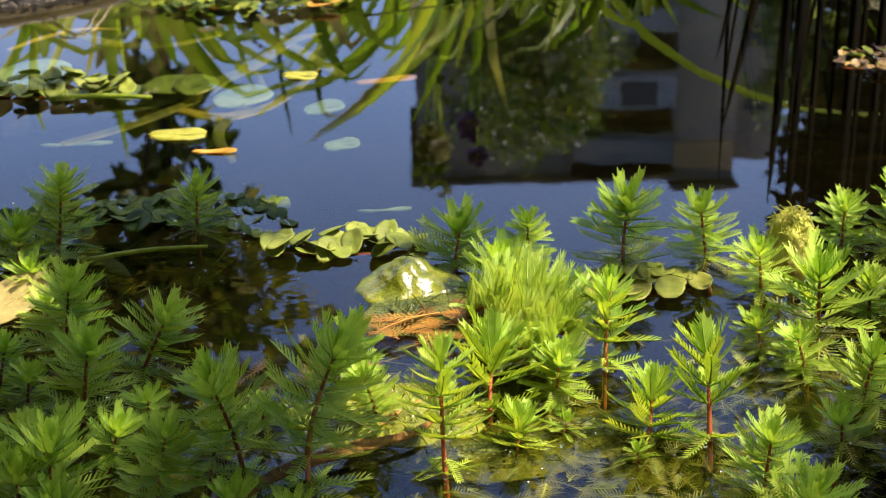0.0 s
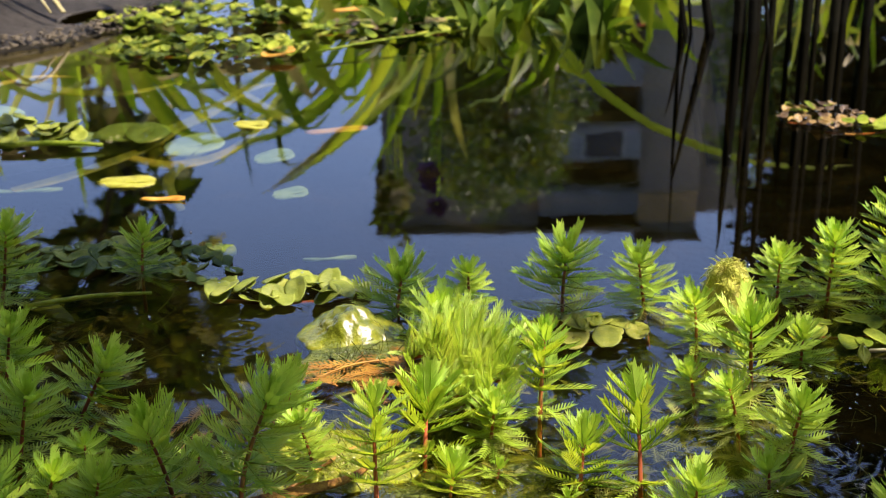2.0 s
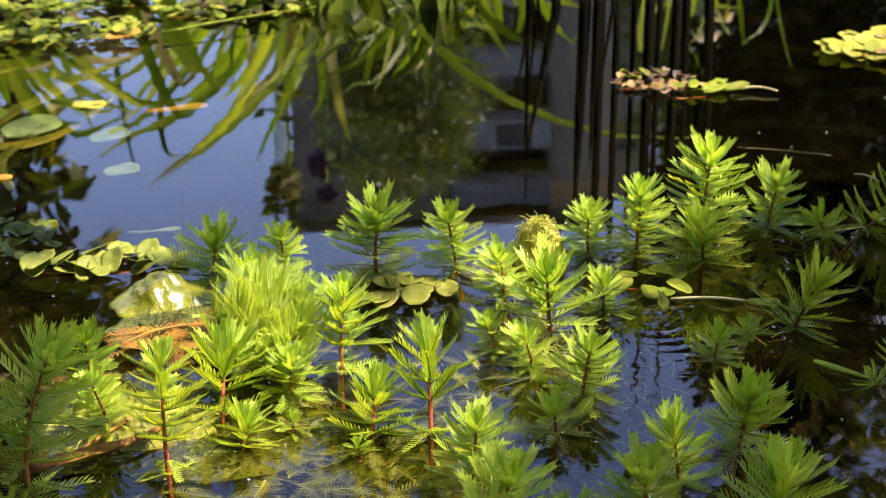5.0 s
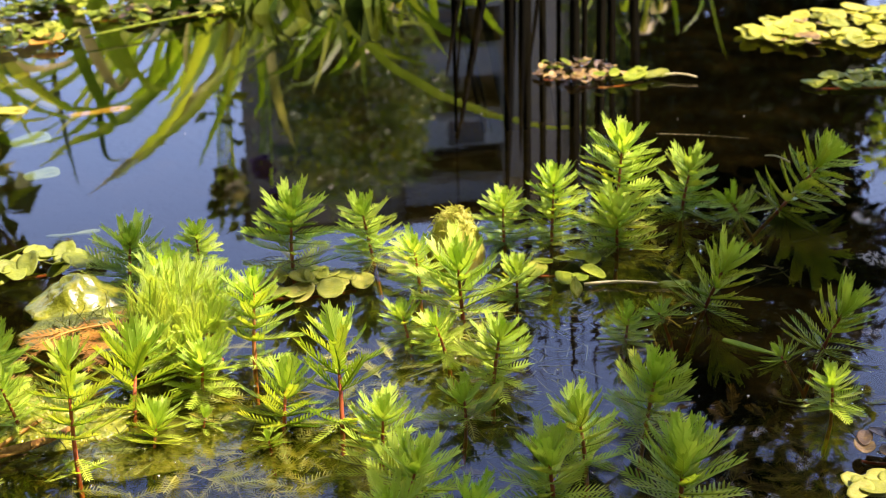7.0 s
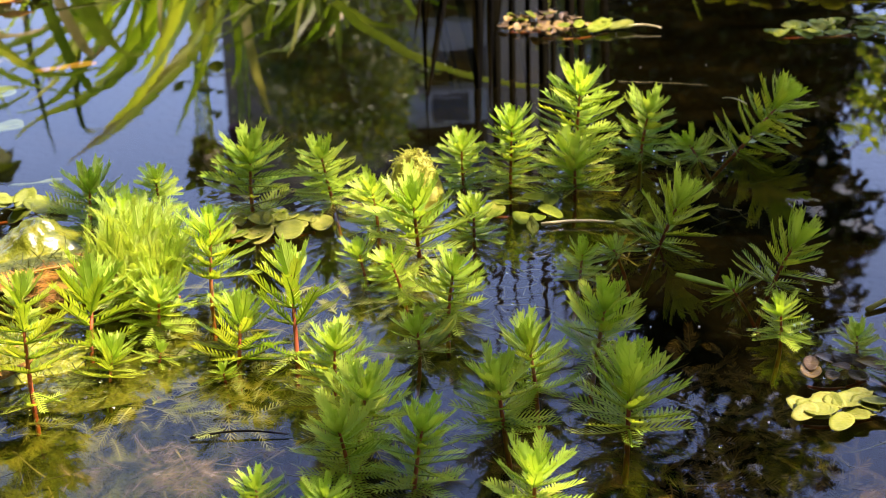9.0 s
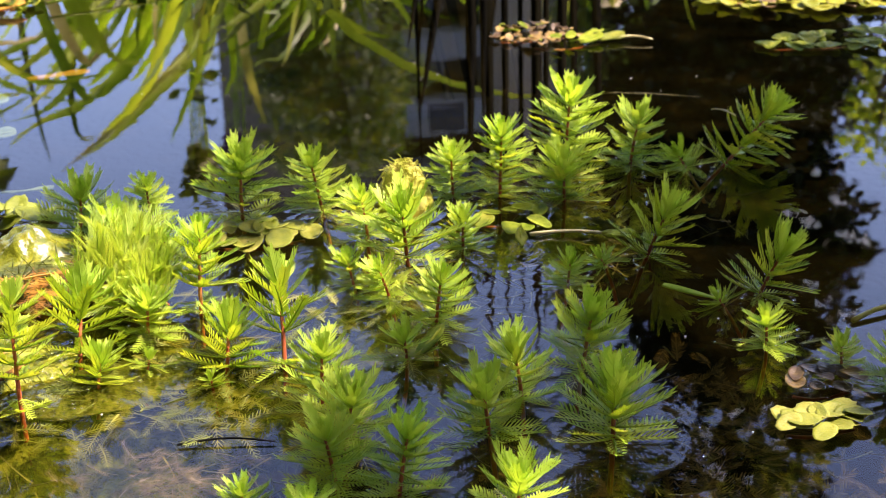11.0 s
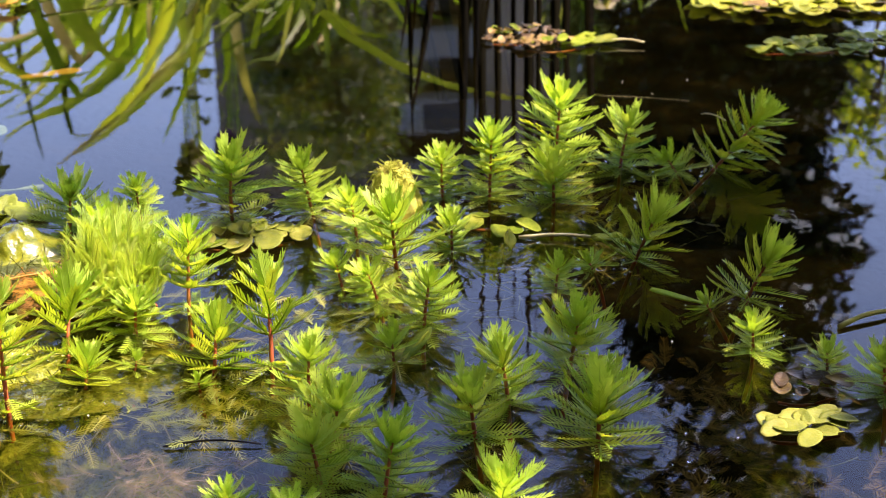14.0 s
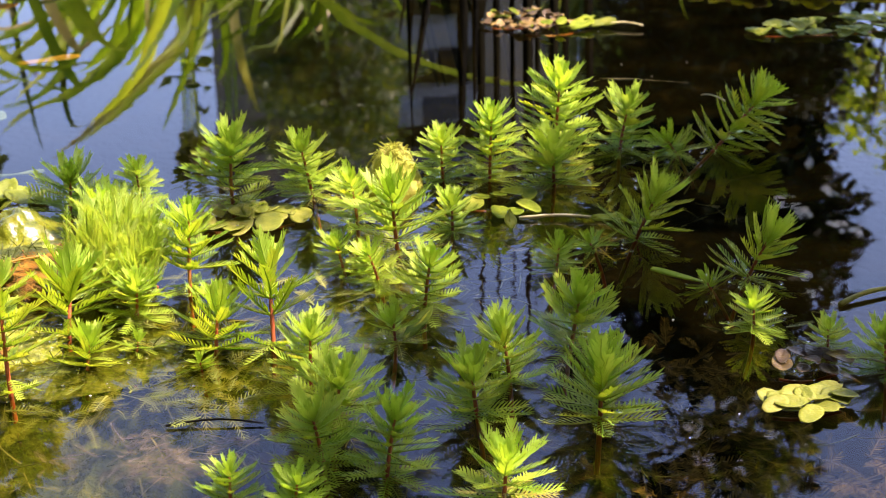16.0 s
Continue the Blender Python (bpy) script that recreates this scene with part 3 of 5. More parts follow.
# clipped unseen hedges at the sides and behind, added to cut sky light
def hedge(x0, y0, x1, y1, h, seed):
    root = thing("added_hedge", pose((x0 + x1) / 2, (y0 + y1) / 2, 0.06), "tall dense unseen hedge, added to keep sky light off the pond", "hedge", "hedges round the garden")
    w, d = abs(x1 - x0) / 2, abs(y1 - y0) / 2
    bm = box(bmesh.new(), (-w + 0.12, -d + 0.12, -0.1), (w - 0.12, d - 0.12, h - 0.12))
    part("core", bm, M_BARK, root, "solid dark box inside the added hedge, blocking the sky", False)
    rng = np.random.default_rng(seed)
    n = 420
    cl = []
    for _ in range(n):
        p = np.array([rng.uniform(-w, w), rng.uniform(-d, d), rng.uniform(0.05, h)])
        k = rng.integers(0, 3)
        if k == 0:
            p[0] = w * rng.choice([-1, 1])
        elif k == 1:
            p[1] = d * rng.choice([-1, 1])
        else:
            p[2] = h
        cl.append((tuple(p), (0.22, 0.22, 0.2), 26))
    crown = new("foliage", leaves_mesh("foliage", cl, 0.09, M_SHADEFOL, seed))
    crown.parent = root


hedge(-2.9, -2.6, -2.1, 3.2, 3.4, 61)
hedge(-2.9, -3.4, 3.6, -2.6, 3.6, 62)
hedge(3.2, -2.6, 3.9, 2.6, 2.6, 63)


# unseen spreading tree behind the near bank, added to block sky light
cl = fill_clumps(rng, (0, 0, 2.9), (1.7, 1.0, 0.5), 150, 0.26, 60) + fill_clumps(rng, (-0.1, 1.8, 2.9), (1.25, 1.3, 0.35), 230, 0.26, 70)
tree("garden_tree", "unseen spreading tree on the near bank, added to block sky light", (-0.5, -1.5, 0.06), curve_pts((0, 0, -0.1), (0.05, 0, 2.9), 0, 7, (0.05, 0, 0)), 0.09,
     [(curve_pts((0, 0, 1.8), (1.3 * math.cos(0.9 * i), 0.7 * math.sin(0.9 * i), 2.9), 0.2), 0.03) for i in range(7)] + [(curve_pts((0, 0, 2.0), (-0.9 + 0.42 * i, 1.5 + 0.5 * (i % 2), 2.9), 0.25), 0.03) for i in range(5)], cl, 0.09, M_SHRUB, 22)


# unseen tree, added so that its boughs over the pond shade parts of it
def overhang():
    def spot(x, y, d):
        return Vector((x, y, 0)) + SUN_DIR * d
    base = Vector((2.7, 0.4, 0.06))
    # leaf clumps set towards the sun from each place to be shaded
    spots = [(spot(x, y, 1.4 + 0.15 * math.sin(9 * x)), (r, r, r * 0.8), int(n * 2.7)) for x, y, r, n in (
        (-0.17, 0.61, 0.06, 190), (-0.11, 0.64, 0.06, 130), (-0.11, 0.48, 0.05, 74), (-0.10, 0.345, 0.06, 60), (-0.05, 0.345, 0.035, 26), (-0.035, 0.378, 0.022, 26), (-0.07, 0.40, 0.035, 16), (0.035, 0.58, 0.03, 16), (0.11, 0.575, 0.025, 7),
        (0.14, 0.31, 0.04, 42), (0.18, 0.34, 0.03, 16), (0.25, 0.38, 0.045, 24), (0.245, 0.335, 0.03, 22), (0.29, 0.47, 0.045, 42), (0.34, 0.41, 0.05, 80), (0.23, 0.44, 0.03, 30), (0.19, 0.40, 0.03, 18), (0.38, 0.46, 0.04, 40), (0.17, 0.38, 0.03, 10), (0.39, 0.59, 0.06, 210), (0.27, 0.555, 0.02, 10), (0.24, 0.50, 0.02, 12), (0.355, 0.60, 0.04, 40), (0.41, 0.63, 0.045, 80), (0.32, 0.44, 0.04, 36), (0.315, 0.485, 0.03, 34), (-0.06, 0.52, 0.03, 24), (-0.15, 0.44, 0.035, 30), (0.42, 0.50, 0.07, 60), (0.362, 0.338, 0.03, 40), (0.37, 0.41, 0.05, 40), (0.53, 0.81, 0.06, 50), (0.60, 0.80, 0.05, 36), (-0.13, 1.10, 0.10, 40), (-0.12, 1.22, 0.10, 40), (0.03, 1.18, 0.06, 20), (-0.24, 0.87, 0.05, 24), (-0.17, 0.41, 0.04, 24), (-0.05, 0.47, 0.035, 12), (-0.08, 0.55, 0.04, 28))]
    limbs = []
    for p, _, _ in spots:
        limbs.append((curve_pts((0, 0, 1.6), p - base, 0.25, 10), 0.005))
    far = np.random.default_rng(23)
    # further unseen leaf clumps, added high to the right and near side
    spots += [(Vector(c), r, n) for c, r, n in fill_clumps(far, (2.95, 0.8, 3.1), (0.45, 1.3, 0.4), 90, 0.24, 190) + fill_clumps(far, (1.7, -0.75, 2.9), (0.9, 0.55, 0.35), 110, 0.24, 190)]
    tree("shade_casting_tree", "unseen tree with leafy boughs over the pond, added to cast shade", base, curve_pts((0, 0, -0.1), (-0.1, 0, 3.2), 0, 8, (0.1, 0, 0)), 0.1,
         limbs, [(tuple(p - base), r, n) for p, r, n in spots], 0.030, M_SHRUB, 21)


overhang()


# ---- margin plants ----
def strap_clump(name, label, base, tips, width, seed, pale=0.12, material=M_STRAP, sag=0.08):
    """A clump of strap leaves; tips: a count and the box that the tips fall into."""
    rnd = random.Random(seed)
    root = thing(name, pose(*base), label, "pond plant")
    for count, lo, hi in tips:
        for _ in range(count):
            a = Vector((rnd.uniform(-0.05, 0.05), rnd.uniform(-0.05, 0.05), -0.1))
            b = Vector([rnd.uniform(p, q) for p, q in zip(lo, hi)]) - Vector(base)
            pts = curve_pts(a, b, sag * rnd.uniform(0.3, 1.6), 11, (rnd.choice((-1, 1)) * rnd.uniform(0.0, 0.055), rnd.uniform(-0.02, 0.02), 0))
            if rnd.random() < 0.3:
                pts[-1].z -= rnd.uniform(0.01, 0.04)
                pts[-2].z -= rnd.uniform(0.0, 0.02)
            bm = blade(bmesh.new(), pts, width * rnd.uniform(0.6, 1.2), (rnd.uniform(-1.4, 1.4), -1, rnd.uniform(0, 0.5)))
            part("leaf", bm, M_STRAPPALE if rnd.random() < pale else material, root)
    return root


strap_clump("yellow_flag", "clump of arching green strap leaves at the far margin", (0.14, 2.2, 0), [(6, (-0.2, 2.1, 0.34), (0.0, 2.3, 0.46)), (12, (-0.08, 2.1, 0.28), (0.12, 2.3, 0.40)), (10, (-0.34, 2.1, 0.28), (-0.1, 2.3, 0.42))], 0.022, 31, 0.16)
strap_clump("yellow_flag", "loose clump of yellowing strap leaves at the far margin", (-0.45, 2.25, 0), [(18, (-0.8, 2.1, 0.3), (-0.12, 2.35, 0.5)), (15, (-0.65, 2.1, 0.26), (-0.1, 2.35, 0.4))], 0.022, 32, 0.2, sag=0.11)
strap_clump("yellow_flag", "dense clump of strap leaves at the far margin, half shade put into their green", (0.24, 1.95, 0), [(22, (0.06, 1.85, 0.18), (0.44, 2.1, 0.30)), (14, (0.08, 1.85, 0.14), (0.42, 2.1, 0.24)), (5, (0.12, 1.9, 0.28), (0.28, 2.1, 0.35))], 0.021, 33, 0.06, M_STRAPHALFSHADE, 0.07)
strap_clump("yellow_flag", "dense clump of strap leaves leaning over each other", (0.36, 2.05, 0), [(18, (0.10, 1.95, 0.16), (0.52, 2.2, 0.29)), (12, (0.2, 1.95, 0.14), (0.56, 2.2, 0.22))], 0.021, 35, 0.08, sag=0.08)
strap_clump("yellow_flag", "dense clump of strap leaves, their shade put into a dark green", (0.28, 2.12, 0), [(30, (0.04, 2.0, 0.15), (0.42, 2.25, 0.33)), (14, (0.1, 2.0, 0.12), (0.5, 2.2, 0.24))], 0.021, 37, 0.04, M_STRAPSHADE, 0.07)
strap_clump("yellow_flag", "clump of green strap leaves with withered tips", (0.70, 2.05, 0), [(18, (0.55, 1.95, 0.18), (0.82, 2.15, 0.31))], 0.013, 34, 0.3)


def bent_straps():
    """Tall strap leaves whose upper ends bend over: each through points (x, z) on its way to the tip."""
    root = thing("yellow_flag", pose(0, 2.5, 0), "tall strap leaves bending over, some with withered pale tips", "pond plant")
    for pts, width, material in (
            (((0.11, 0.0), (0.10, 0.22), (0.072, 0.377), (-0.006, 0.464), (-0.094, 0.543), (-0.189, 0.61)), 0.020, M_STRAPPALE),
            (((0.10, 0.0), (0.095, 0.2), (0.078, 0.377), (0.004, 0.472), (-0.088, 0.552), (-0.15, 0.585)), 0.022, M_STRAP),
            (((0.12, 0.0), (0.105, 0.2), (0.092, 0.368), (0.070, 0.449), (0.011, 0.569)), 0.024, M_STRAP),
            (((-0.19, 0.0), (-0.215, 0.2), (-0.221, 0.378), (-0.217, 0.502), (-0.205, 0.603)), 0.012, M_STRAPSHADE),
            (((0.15, 0.0), (0.152, 0.3), (0.161, 0.445), (0.172, 0.498), (0.187, 0.549)), 0.019, M_STRAPPALE),
            (((-0.12, 0.0), (-0.13, 0.2), (-0.142, 0.383), (-0.153, 0.475), (-0.145, 0.541), (-0.11, 0.554)), 0.014, M_STRAPSHADE),
            (((0.03, 0.0), (0.01, 0.25), (-0.028, 0.391), (-0.126, 0.477), (-0.209, 0.518), (-0.273, 0.559)), 0.024, M_STRAP),
            (((-0.05, 0.0), (-0.06, 0.2), (-0.088, 0.357), (-0.130, 0.425), (-0.196, 0.493), (-0.267, 0.514)), 0.022, M_STRAP),
            (((0.13, 0.0), (0.135, 0.2), (0.137, 0.371), (0.135, 0.453), (0.117, 0.494)), 0.018, M_STRAP),
            (((0.03, 0.0), (0.01, 0.2), (-0.005, 0.352), (-0.036, 0.421), (-0.116, 0.478), (-0.203, 0.471)), 0.017, M_STRAP)):
        q = [Vector((x, 0.02 * math.sin(40 * x + i), z)) for i, (x, z) in enumerate(pts)]
        part("leaf", blade(bmesh.new(), smooth_line(q, 4), width, (0.3 * math.sin(90 * pts[0][0]), -1, 0.25)), material, root)


def smooth_line(q, k):
    """A smooth line through points, k steps from each to the next."""
    line = []
    for i in range(len(q) - 1):
        p0, p1, p2, p3 = q[max(0, i - 1)], q[i], q[i + 1], q[min(len(q) - 1, i + 2)]
        for j in range(k):
            f = j / k
            line.append(0.5 * (2 * p1 + (p2 - p0) * f + (2 * p0 - 5 * p1 + 4 * p2 - p3) * f * f + (3 * p1 - p0 - 3 * p2 + p3) * f ** 3))
    return line + [q[-1]]


bent_straps()


def marsh_plant():
    """Low marsh plants with broad short leaves that crowd the far margin."""
    rnd = random.Random(38)
    for cx, cy in ((0.06, 1.20), (0.12, 1.16), (0.16, 1.22), (0.21, 1.17), (0.10, 1.30), (0.18, 1.32), (0.24, 1.28), (0.03, 1.30)):
        root = thing("marsh_plant", pose(cx, cy, 0), "low marsh plant with short broad green leaves at the far margin", "pond plant", "marsh plants at the far margin")
        for i in range(13):
            a, h, reach = rnd.uniform(0, 6.28), rnd.uniform(0.015, 0.06), rnd.uniform(0.015, 0.05)
            d = Vector((math.cos(a), 0.7 * math.sin(a), 0))
            foot = Vector((rnd.uniform(-0.02, 0.02), rnd.uniform(-0.02, 0.02), -0.03))
            pts = [foot + d * reach * f ** 1.6 + Vector((0, 0, (h + 0.03) * (f - 0.25 * f ** 3))) for f in (0, 0.2, 0.4, 0.6, 0.8, 1.0)]
            # one leaf keeps the lit green, the others carry shade in their colour
            part("leaf", blade(bmesh.new(), pts, rnd.uniform(0.010, 0.018), (-d.x * 0.5, -1, 0.8)), M_STRAP if i == 0 else M_STRAPSHADE, root)


marsh_plant()


def bowed_straps():
    """Long strap leaves that bow over sideways, some with a kinked tip."""
    rnd = random.Random(36)
    for x, y, reach, top, count in ((-0.66, 1.75, 0.40, 0.20, 6), (-0.34, 1.85, 0.26, 0.27, 6), (-0.12, 1.9, 0.16, 0.28, 5), (-0.40, 1.7, -0.22, 0.22, 3)):
        root = thing("yellow_flag", pose(x, y, 0), "clump of yellow-green strap leaves bowing over sideways", "pond plant")
        for i in range(count):
            r, h = reach * rnd.uniform(0.5, 1.15), top * rnd.uniform(0.7, 1.2)
            x0, e = rnd.uniform(-0.06, 0.06), rnd.uniform(0.0, 0.5)
            yy = rnd.uniform(-0.1, 0.1)
            pts = []
            for k in range(13):
                f = k / 12
                pts.append(Vector((x0 + r * f ** 1.2, yy * f, -0.1 + (h + 0.1) * (math.sin(min(1.0, f * 1.15) * math.pi / 2) - e * max(0, f - 0.75) * 1.2))))
            part("leaf", blade(bmesh.new(), pts, 0.017 * rnd.uniform(0.7, 1.2), (rnd.uniform(-0.3, 0.3), -1, rnd.uniform(0.0, 0.8))), M_STRAPPALE if rnd.random() < 0.2 else M_STRAP, root)


bowed_straps()


def arching_leaf():
    root = thing("reed_sweetgrass", pose(0.172, 1.3, 0), "single long bright green grass leaf arching over the water", "pond plant")
    pts = [Vector((-0.02, 0, -0.1)), Vector((0.0, 0, -0.02)), Vector((0.03, 0, 0.045)), Vector((0.07, 0, 0.09)), Vector((0.12, 0, 0.125)), Vector((0.17, 0, 0.148)), Vector((0.23, 0, 0.166)), Vector((0.29, 0, 0.172)), Vector((0.33, 0, 0.170))]
    part("leaf", blade(bmesh.new(), pts, 0.0095, (0, -1, 0.3)), M_STRAP, root)


arching_leaf()


def reed(x, y, dx, dz, w, bend=0.0, label="upright dark reed leaf standing in the pond"):
    root = thing("reed", pose(x, y, 0), label, "reed", "reeds in the pond")
    pts = curve_pts((0, 0, -0.12), (dx, 0.0, dz), 0, 9, (bend, 0, 0))
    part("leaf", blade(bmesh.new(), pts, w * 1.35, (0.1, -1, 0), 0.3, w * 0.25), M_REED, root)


for args in ((0.339, 1.15, -0.008, 0.205, 0.0085), (0.350, 1.15, -0.006, 0.15, 0.0065), (0.312, 1.15, -0.035, 0.074, 0.005), (0.334, 1.15, -0.049, 0.138, 0.0065), (0.287, 1.16, 0.001, 0.205, 0.0028),
             (0.378, 1.15, -0.030, 0.095, 0.0035), (0.354, 1.16, -0.004, 0.42, 0.006), (0.369, 1.17, 0.000, 0.40, 0.005), (0.379, 1.15, 0.001, 0.38, 0.0035),
             (0.393, 1.15, 0.002, 0.42, 0.0075), (0.405, 1.16, 0.000, 0.38, 0.004), (0.418, 1.15, -0.002, 0.40, 0.007), (0.432, 1.18, 0.006, 0.21, 0.006), (0.447, 1.17, 0.014, 0.22, 0.007)):
    reed(*args)
reed(0.318, 1.15, -0.034, 0.125, 0.0024, -0.006, "thin bent reed leaf drooping at its tip")


def pansy():
    root = thing("garden_flower", pose(0.12, 2.9, 0.06), "tall garden flower with purple and cream blooms", "flower")
    rnd = random.Random(41)
    for i, (x, z) in enumerate(((0.015, 0.662), (0.026, 0.715), (0.008, 0.64), (-0.07, 0.675), (-0.05, 0.68), (-0.08, 0.705), (-0.06, 0.715), (-0.045, 0.70))):
        q = Vector((x, rnd.uniform(-0.04, 0.04), z))
        part("stem", tube(bmesh.new(), curve_pts((0, 0, -0.05), q, 0.05, 8, (0.02 if i < 3 else -0.02, 0, 0)), [0.003] * 5 + [0.0025] * 3, 5), M_STRAP, root)
        bm = bmesh.new()
        for k in range(5):
            a = 2 * math.pi * k / 5
            pts = [q + Vector((0.026 * f * math.cos(a), -0.006 * f, 0.026 * f * math.sin(a))) for f in (0, 0.4, 0.8, 1.0)]
            blade(bm, pts, 0.024, (0, -1, 0.1), 0.1)
        part("bloom", bm, M_PETAL if i < 3 else M_PETALW, root, "deep purple five-petalled bloom" if i < 3 else "cream five-petalled bloom")
    crown = new("leaves", leaves_mesh("leaves", [((-0.065, 0, 0.70), (0.035, 0.04, 0.07), 46), ((-0.05, 0, 0.78), (0.03, 0.03, 0.04), 8), ((-0.04, 0, 0.5), (0.06, 0.05, 0.16), 40)], 0.035, M_SHRUB, 42))
    crown.parent = root


pansy()


def single_bloom(name, label, x, y, z, material, size, droop):
    """One bloom with six narrow petals on a bent stem."""
    root = thing(name, pose(x, y, 0), label, "flower")
    part("stem", tube(bmesh.new(), curve_pts((0.02, 0, -0.1), (0, 0, z), 0.0, 9, (0.015, 0, 0)), [0.003] * 9, 5), M_STRAP, root)
    for k in range(6):
        a = 2 * math.pi * k / 6
        pts = [Vector((size * f * math.cos(a), size * f * math.sin(a) * 0.6, z + size * (0.5 * f - droop * f * f))) for f in (0, 0.25, 0.5, 0.75, 1.0)]
        part("petal", blade(bmesh.new(), pts, size * 0.5, (0, -0.3, 1), 0.2), material, root)


single_bloom("iris_bloom", "faded cream iris bloom with drooping petals", 0.70, 2.02, 0.255, M_PETALW, 0.026, 1.3)
single_bloom("iris_bloom", "faded cream iris bloom with drooping petals", 0.735, 2.06, 0.235, M_STRAPPALE, 0.022, 1.3)
single_bloom("garden_flower", "small red garden flower on a thin stem", 0.505, 2.5, 0.30, M_RED, 0.02, 0.3)


# ---- planting pot at the far margin ----
def basket():
    root = thing("planting_pot", pose(-0.425, 1.372, 0), "wide dark grey plastic planting tub half sunk in the pond", "plant pot")
    bm = bmesh.new()
    seg, rows = 180, 32
    prof = [(0.345 - 0.045 * j / 6, -0.09 + 0.088 * j / 6) for j in range(6)] + [(0.300 - 0.095 * (j / (rows - 6)), -0.002 + 0.034 * (j / (rows - 6)) ** 1.15) for j in range(rows - 5)]
    vs = [[bm.verts.new((r * math.cos(2 * math.pi * k / seg), r * math.sin(2 * math.pi * k / seg), z)) for k in range(seg)] for r, z in prof]
    for j in range(rows):
        for k in range(seg):
            a = (k - 3.5) % 24 - 12
            if a * a * 0.55 + (j + 0.5 - 15.0) ** 2 < 4.2 and 100 < k < 179:
                continue
            q = (k + 1) % seg
            bm.faces.new((vs[j][k], vs[j][q], vs[j + 1][q], vs[j + 1][k]))
    bmesh.ops.solidify(bm, geom=bm.faces[:], thickness=0.004)
    part("wall", bm, M_PLASTIC, root)
    bm = bmesh.new()
    for r0, r1, z0, z1 in ((0.196, 0.211, 0.030, 0.030), (0.211, 0.212, 0.030, 0.037), (0.212, 0.195, 0.037, 0.037), (0.195, 0.196, 0.037, 0.030)):
        ring = [[bm.verts.new((r * math.cos(2 * math.pi * k / 64), r * math.sin(2 * math.pi * k / 64), z)) for k in range(64)] for r, z in ((r0, z0), (r1, z1))]
        for k in range(64):
            q = (k + 1) % 64
            bm.faces.new((ring[0][k], ring[0][q], ring[1][q], ring[1][k]))
    bmesh.ops.remove_doubles(bm, verts=bm.verts[:], dist=0.0002)
    part("rim", bm, M_PLASTIC, root)
    bm = bmesh.new()
    bmesh.ops.create_circle(bm, cap_ends=True, segments=48, radius=0.198)
    bmesh.ops.subdivide_edges(bm, edges=bm.edges[:], cuts=2, use_grid_fill=True)
    for v in bm.verts:
        v.co.z = 0.018 + 0.008 * noise.noise(v.co * 40)
    part("soil", bm, M_SOIL, root)
    # crust of dried mud and algae along the waterline
    bm = bmesh.new()
    rnd = random.Random(52)
    for i in range(900):
        t, q = radians(rnd.uniform(-110, 20)), rnd.random()
        c = Vector(((0.303 - 0.022 * q) * math.cos(t), (0.303 - 0.022 * q) * math.sin(t), 0.0015 + 0.0075 * q))
        z = rnd.choice((0.0006, 0.0009, 0.0014, 0.002)) * rnd.uniform(0.7, 1.3)
        bmesh.ops.create_icosphere(bm, subdivisions=1, radius=1.0, matrix=Matrix.Translation(c) @ Matrix.Diagonal((z * rnd.uniform(1.0, 1.8), z * rnd.uniform(1.0, 1.8), z * 0.5, 1)))
    part("crust", bm, M_CRUST, root, "brown-grey crust of dried mud along the waterline")
    rnd = random.Random(51)
    for i in range(4):
        t = radians(rnd.uniform(-60, -25))
        a = Vector((0.205 * math.cos(t), 0.205 * math.sin(t), 0.039))
        b = Vector((0.27 * math.cos(t + 0.1), 0.27 * math.sin(t + 0.1), rnd.uniform(0.014, 0.02)))
        part("root", tube(bmesh.new(), curve_pts(a, b, 0.02, 7), [0.0011] * 7, 5), M_STRAW, root, "pale root hanging over the rim")


basket()


# ---- floating pads ----
def pad_mesh(name, material, cup=0.25, fold=0.3, notch=0.12):
    """An oval leaf, cupped and folded along its rib, with a small notch at its stalk and a little thickness."""
    bm = bmesh.new()
    n, rings = 14, (0.0, 0.45, 0.8, 1.0)
    layers = []
    for lift in (0, -0.014):
        got = []
        for r in rings:
            ring = []
            for k in range(n):
                a = 2 * math.pi * k / n
                rr = r * (1 - (notch if k == 0 else 0) * r) * (1 + 0.06 * math.sin(3 * a + 9 * cup) * r)
                x, y = rr * math.cos(a) * 0.5, rr * math.sin(a) * 0.32 * (1 - 0.2 * math.cos(a) ** 4)
                ring.append(bm.verts.new((x, y, cup * (x * x + y * y) * 0.8 + fold * abs(y) * 0.6 - 0.05 * r ** 4 * cup * 2 + lift)) if r or k == 0 else None)
            got.append(ring)
        layers.append(got)
    for got in layers:
        flip = got is layers[1]
        for k in range(n):
            j = (k + 1) % n
            f = (got[0][0], got[1][k], got[1][j])
            bm.faces.new(f[::-1] if flip else f)
            for a, b in zip(got[1:], got[2:]):
                f = (a[k], b[k], b[j], a[j])
                bm.faces.new(f[::-1] if flip else f)
    for k in range(n):
        j = (k + 1) % n
        bm.faces.new((layers[0][-1][j], layers[0][-1][k], layers[1][-1][k], layers[1][-1][j]))
    return mesh_of(name, bm, material)


PADS = [pad_mesh("leaf", M_PAD, c, f) for c, f in ((0.2, 0.2), (0.5, 0.5), (0.1, 0.6), (-0.3, 0.3))]
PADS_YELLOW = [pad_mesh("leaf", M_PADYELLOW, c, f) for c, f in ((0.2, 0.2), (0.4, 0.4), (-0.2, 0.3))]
PADS_PALE = [pad_mesh("leaf", M_PADPALE, c, f) for c, f in ((0.2, 0.2), (0.3, 0.4), (-0.2, 0.3), (0.1, 0.5))]
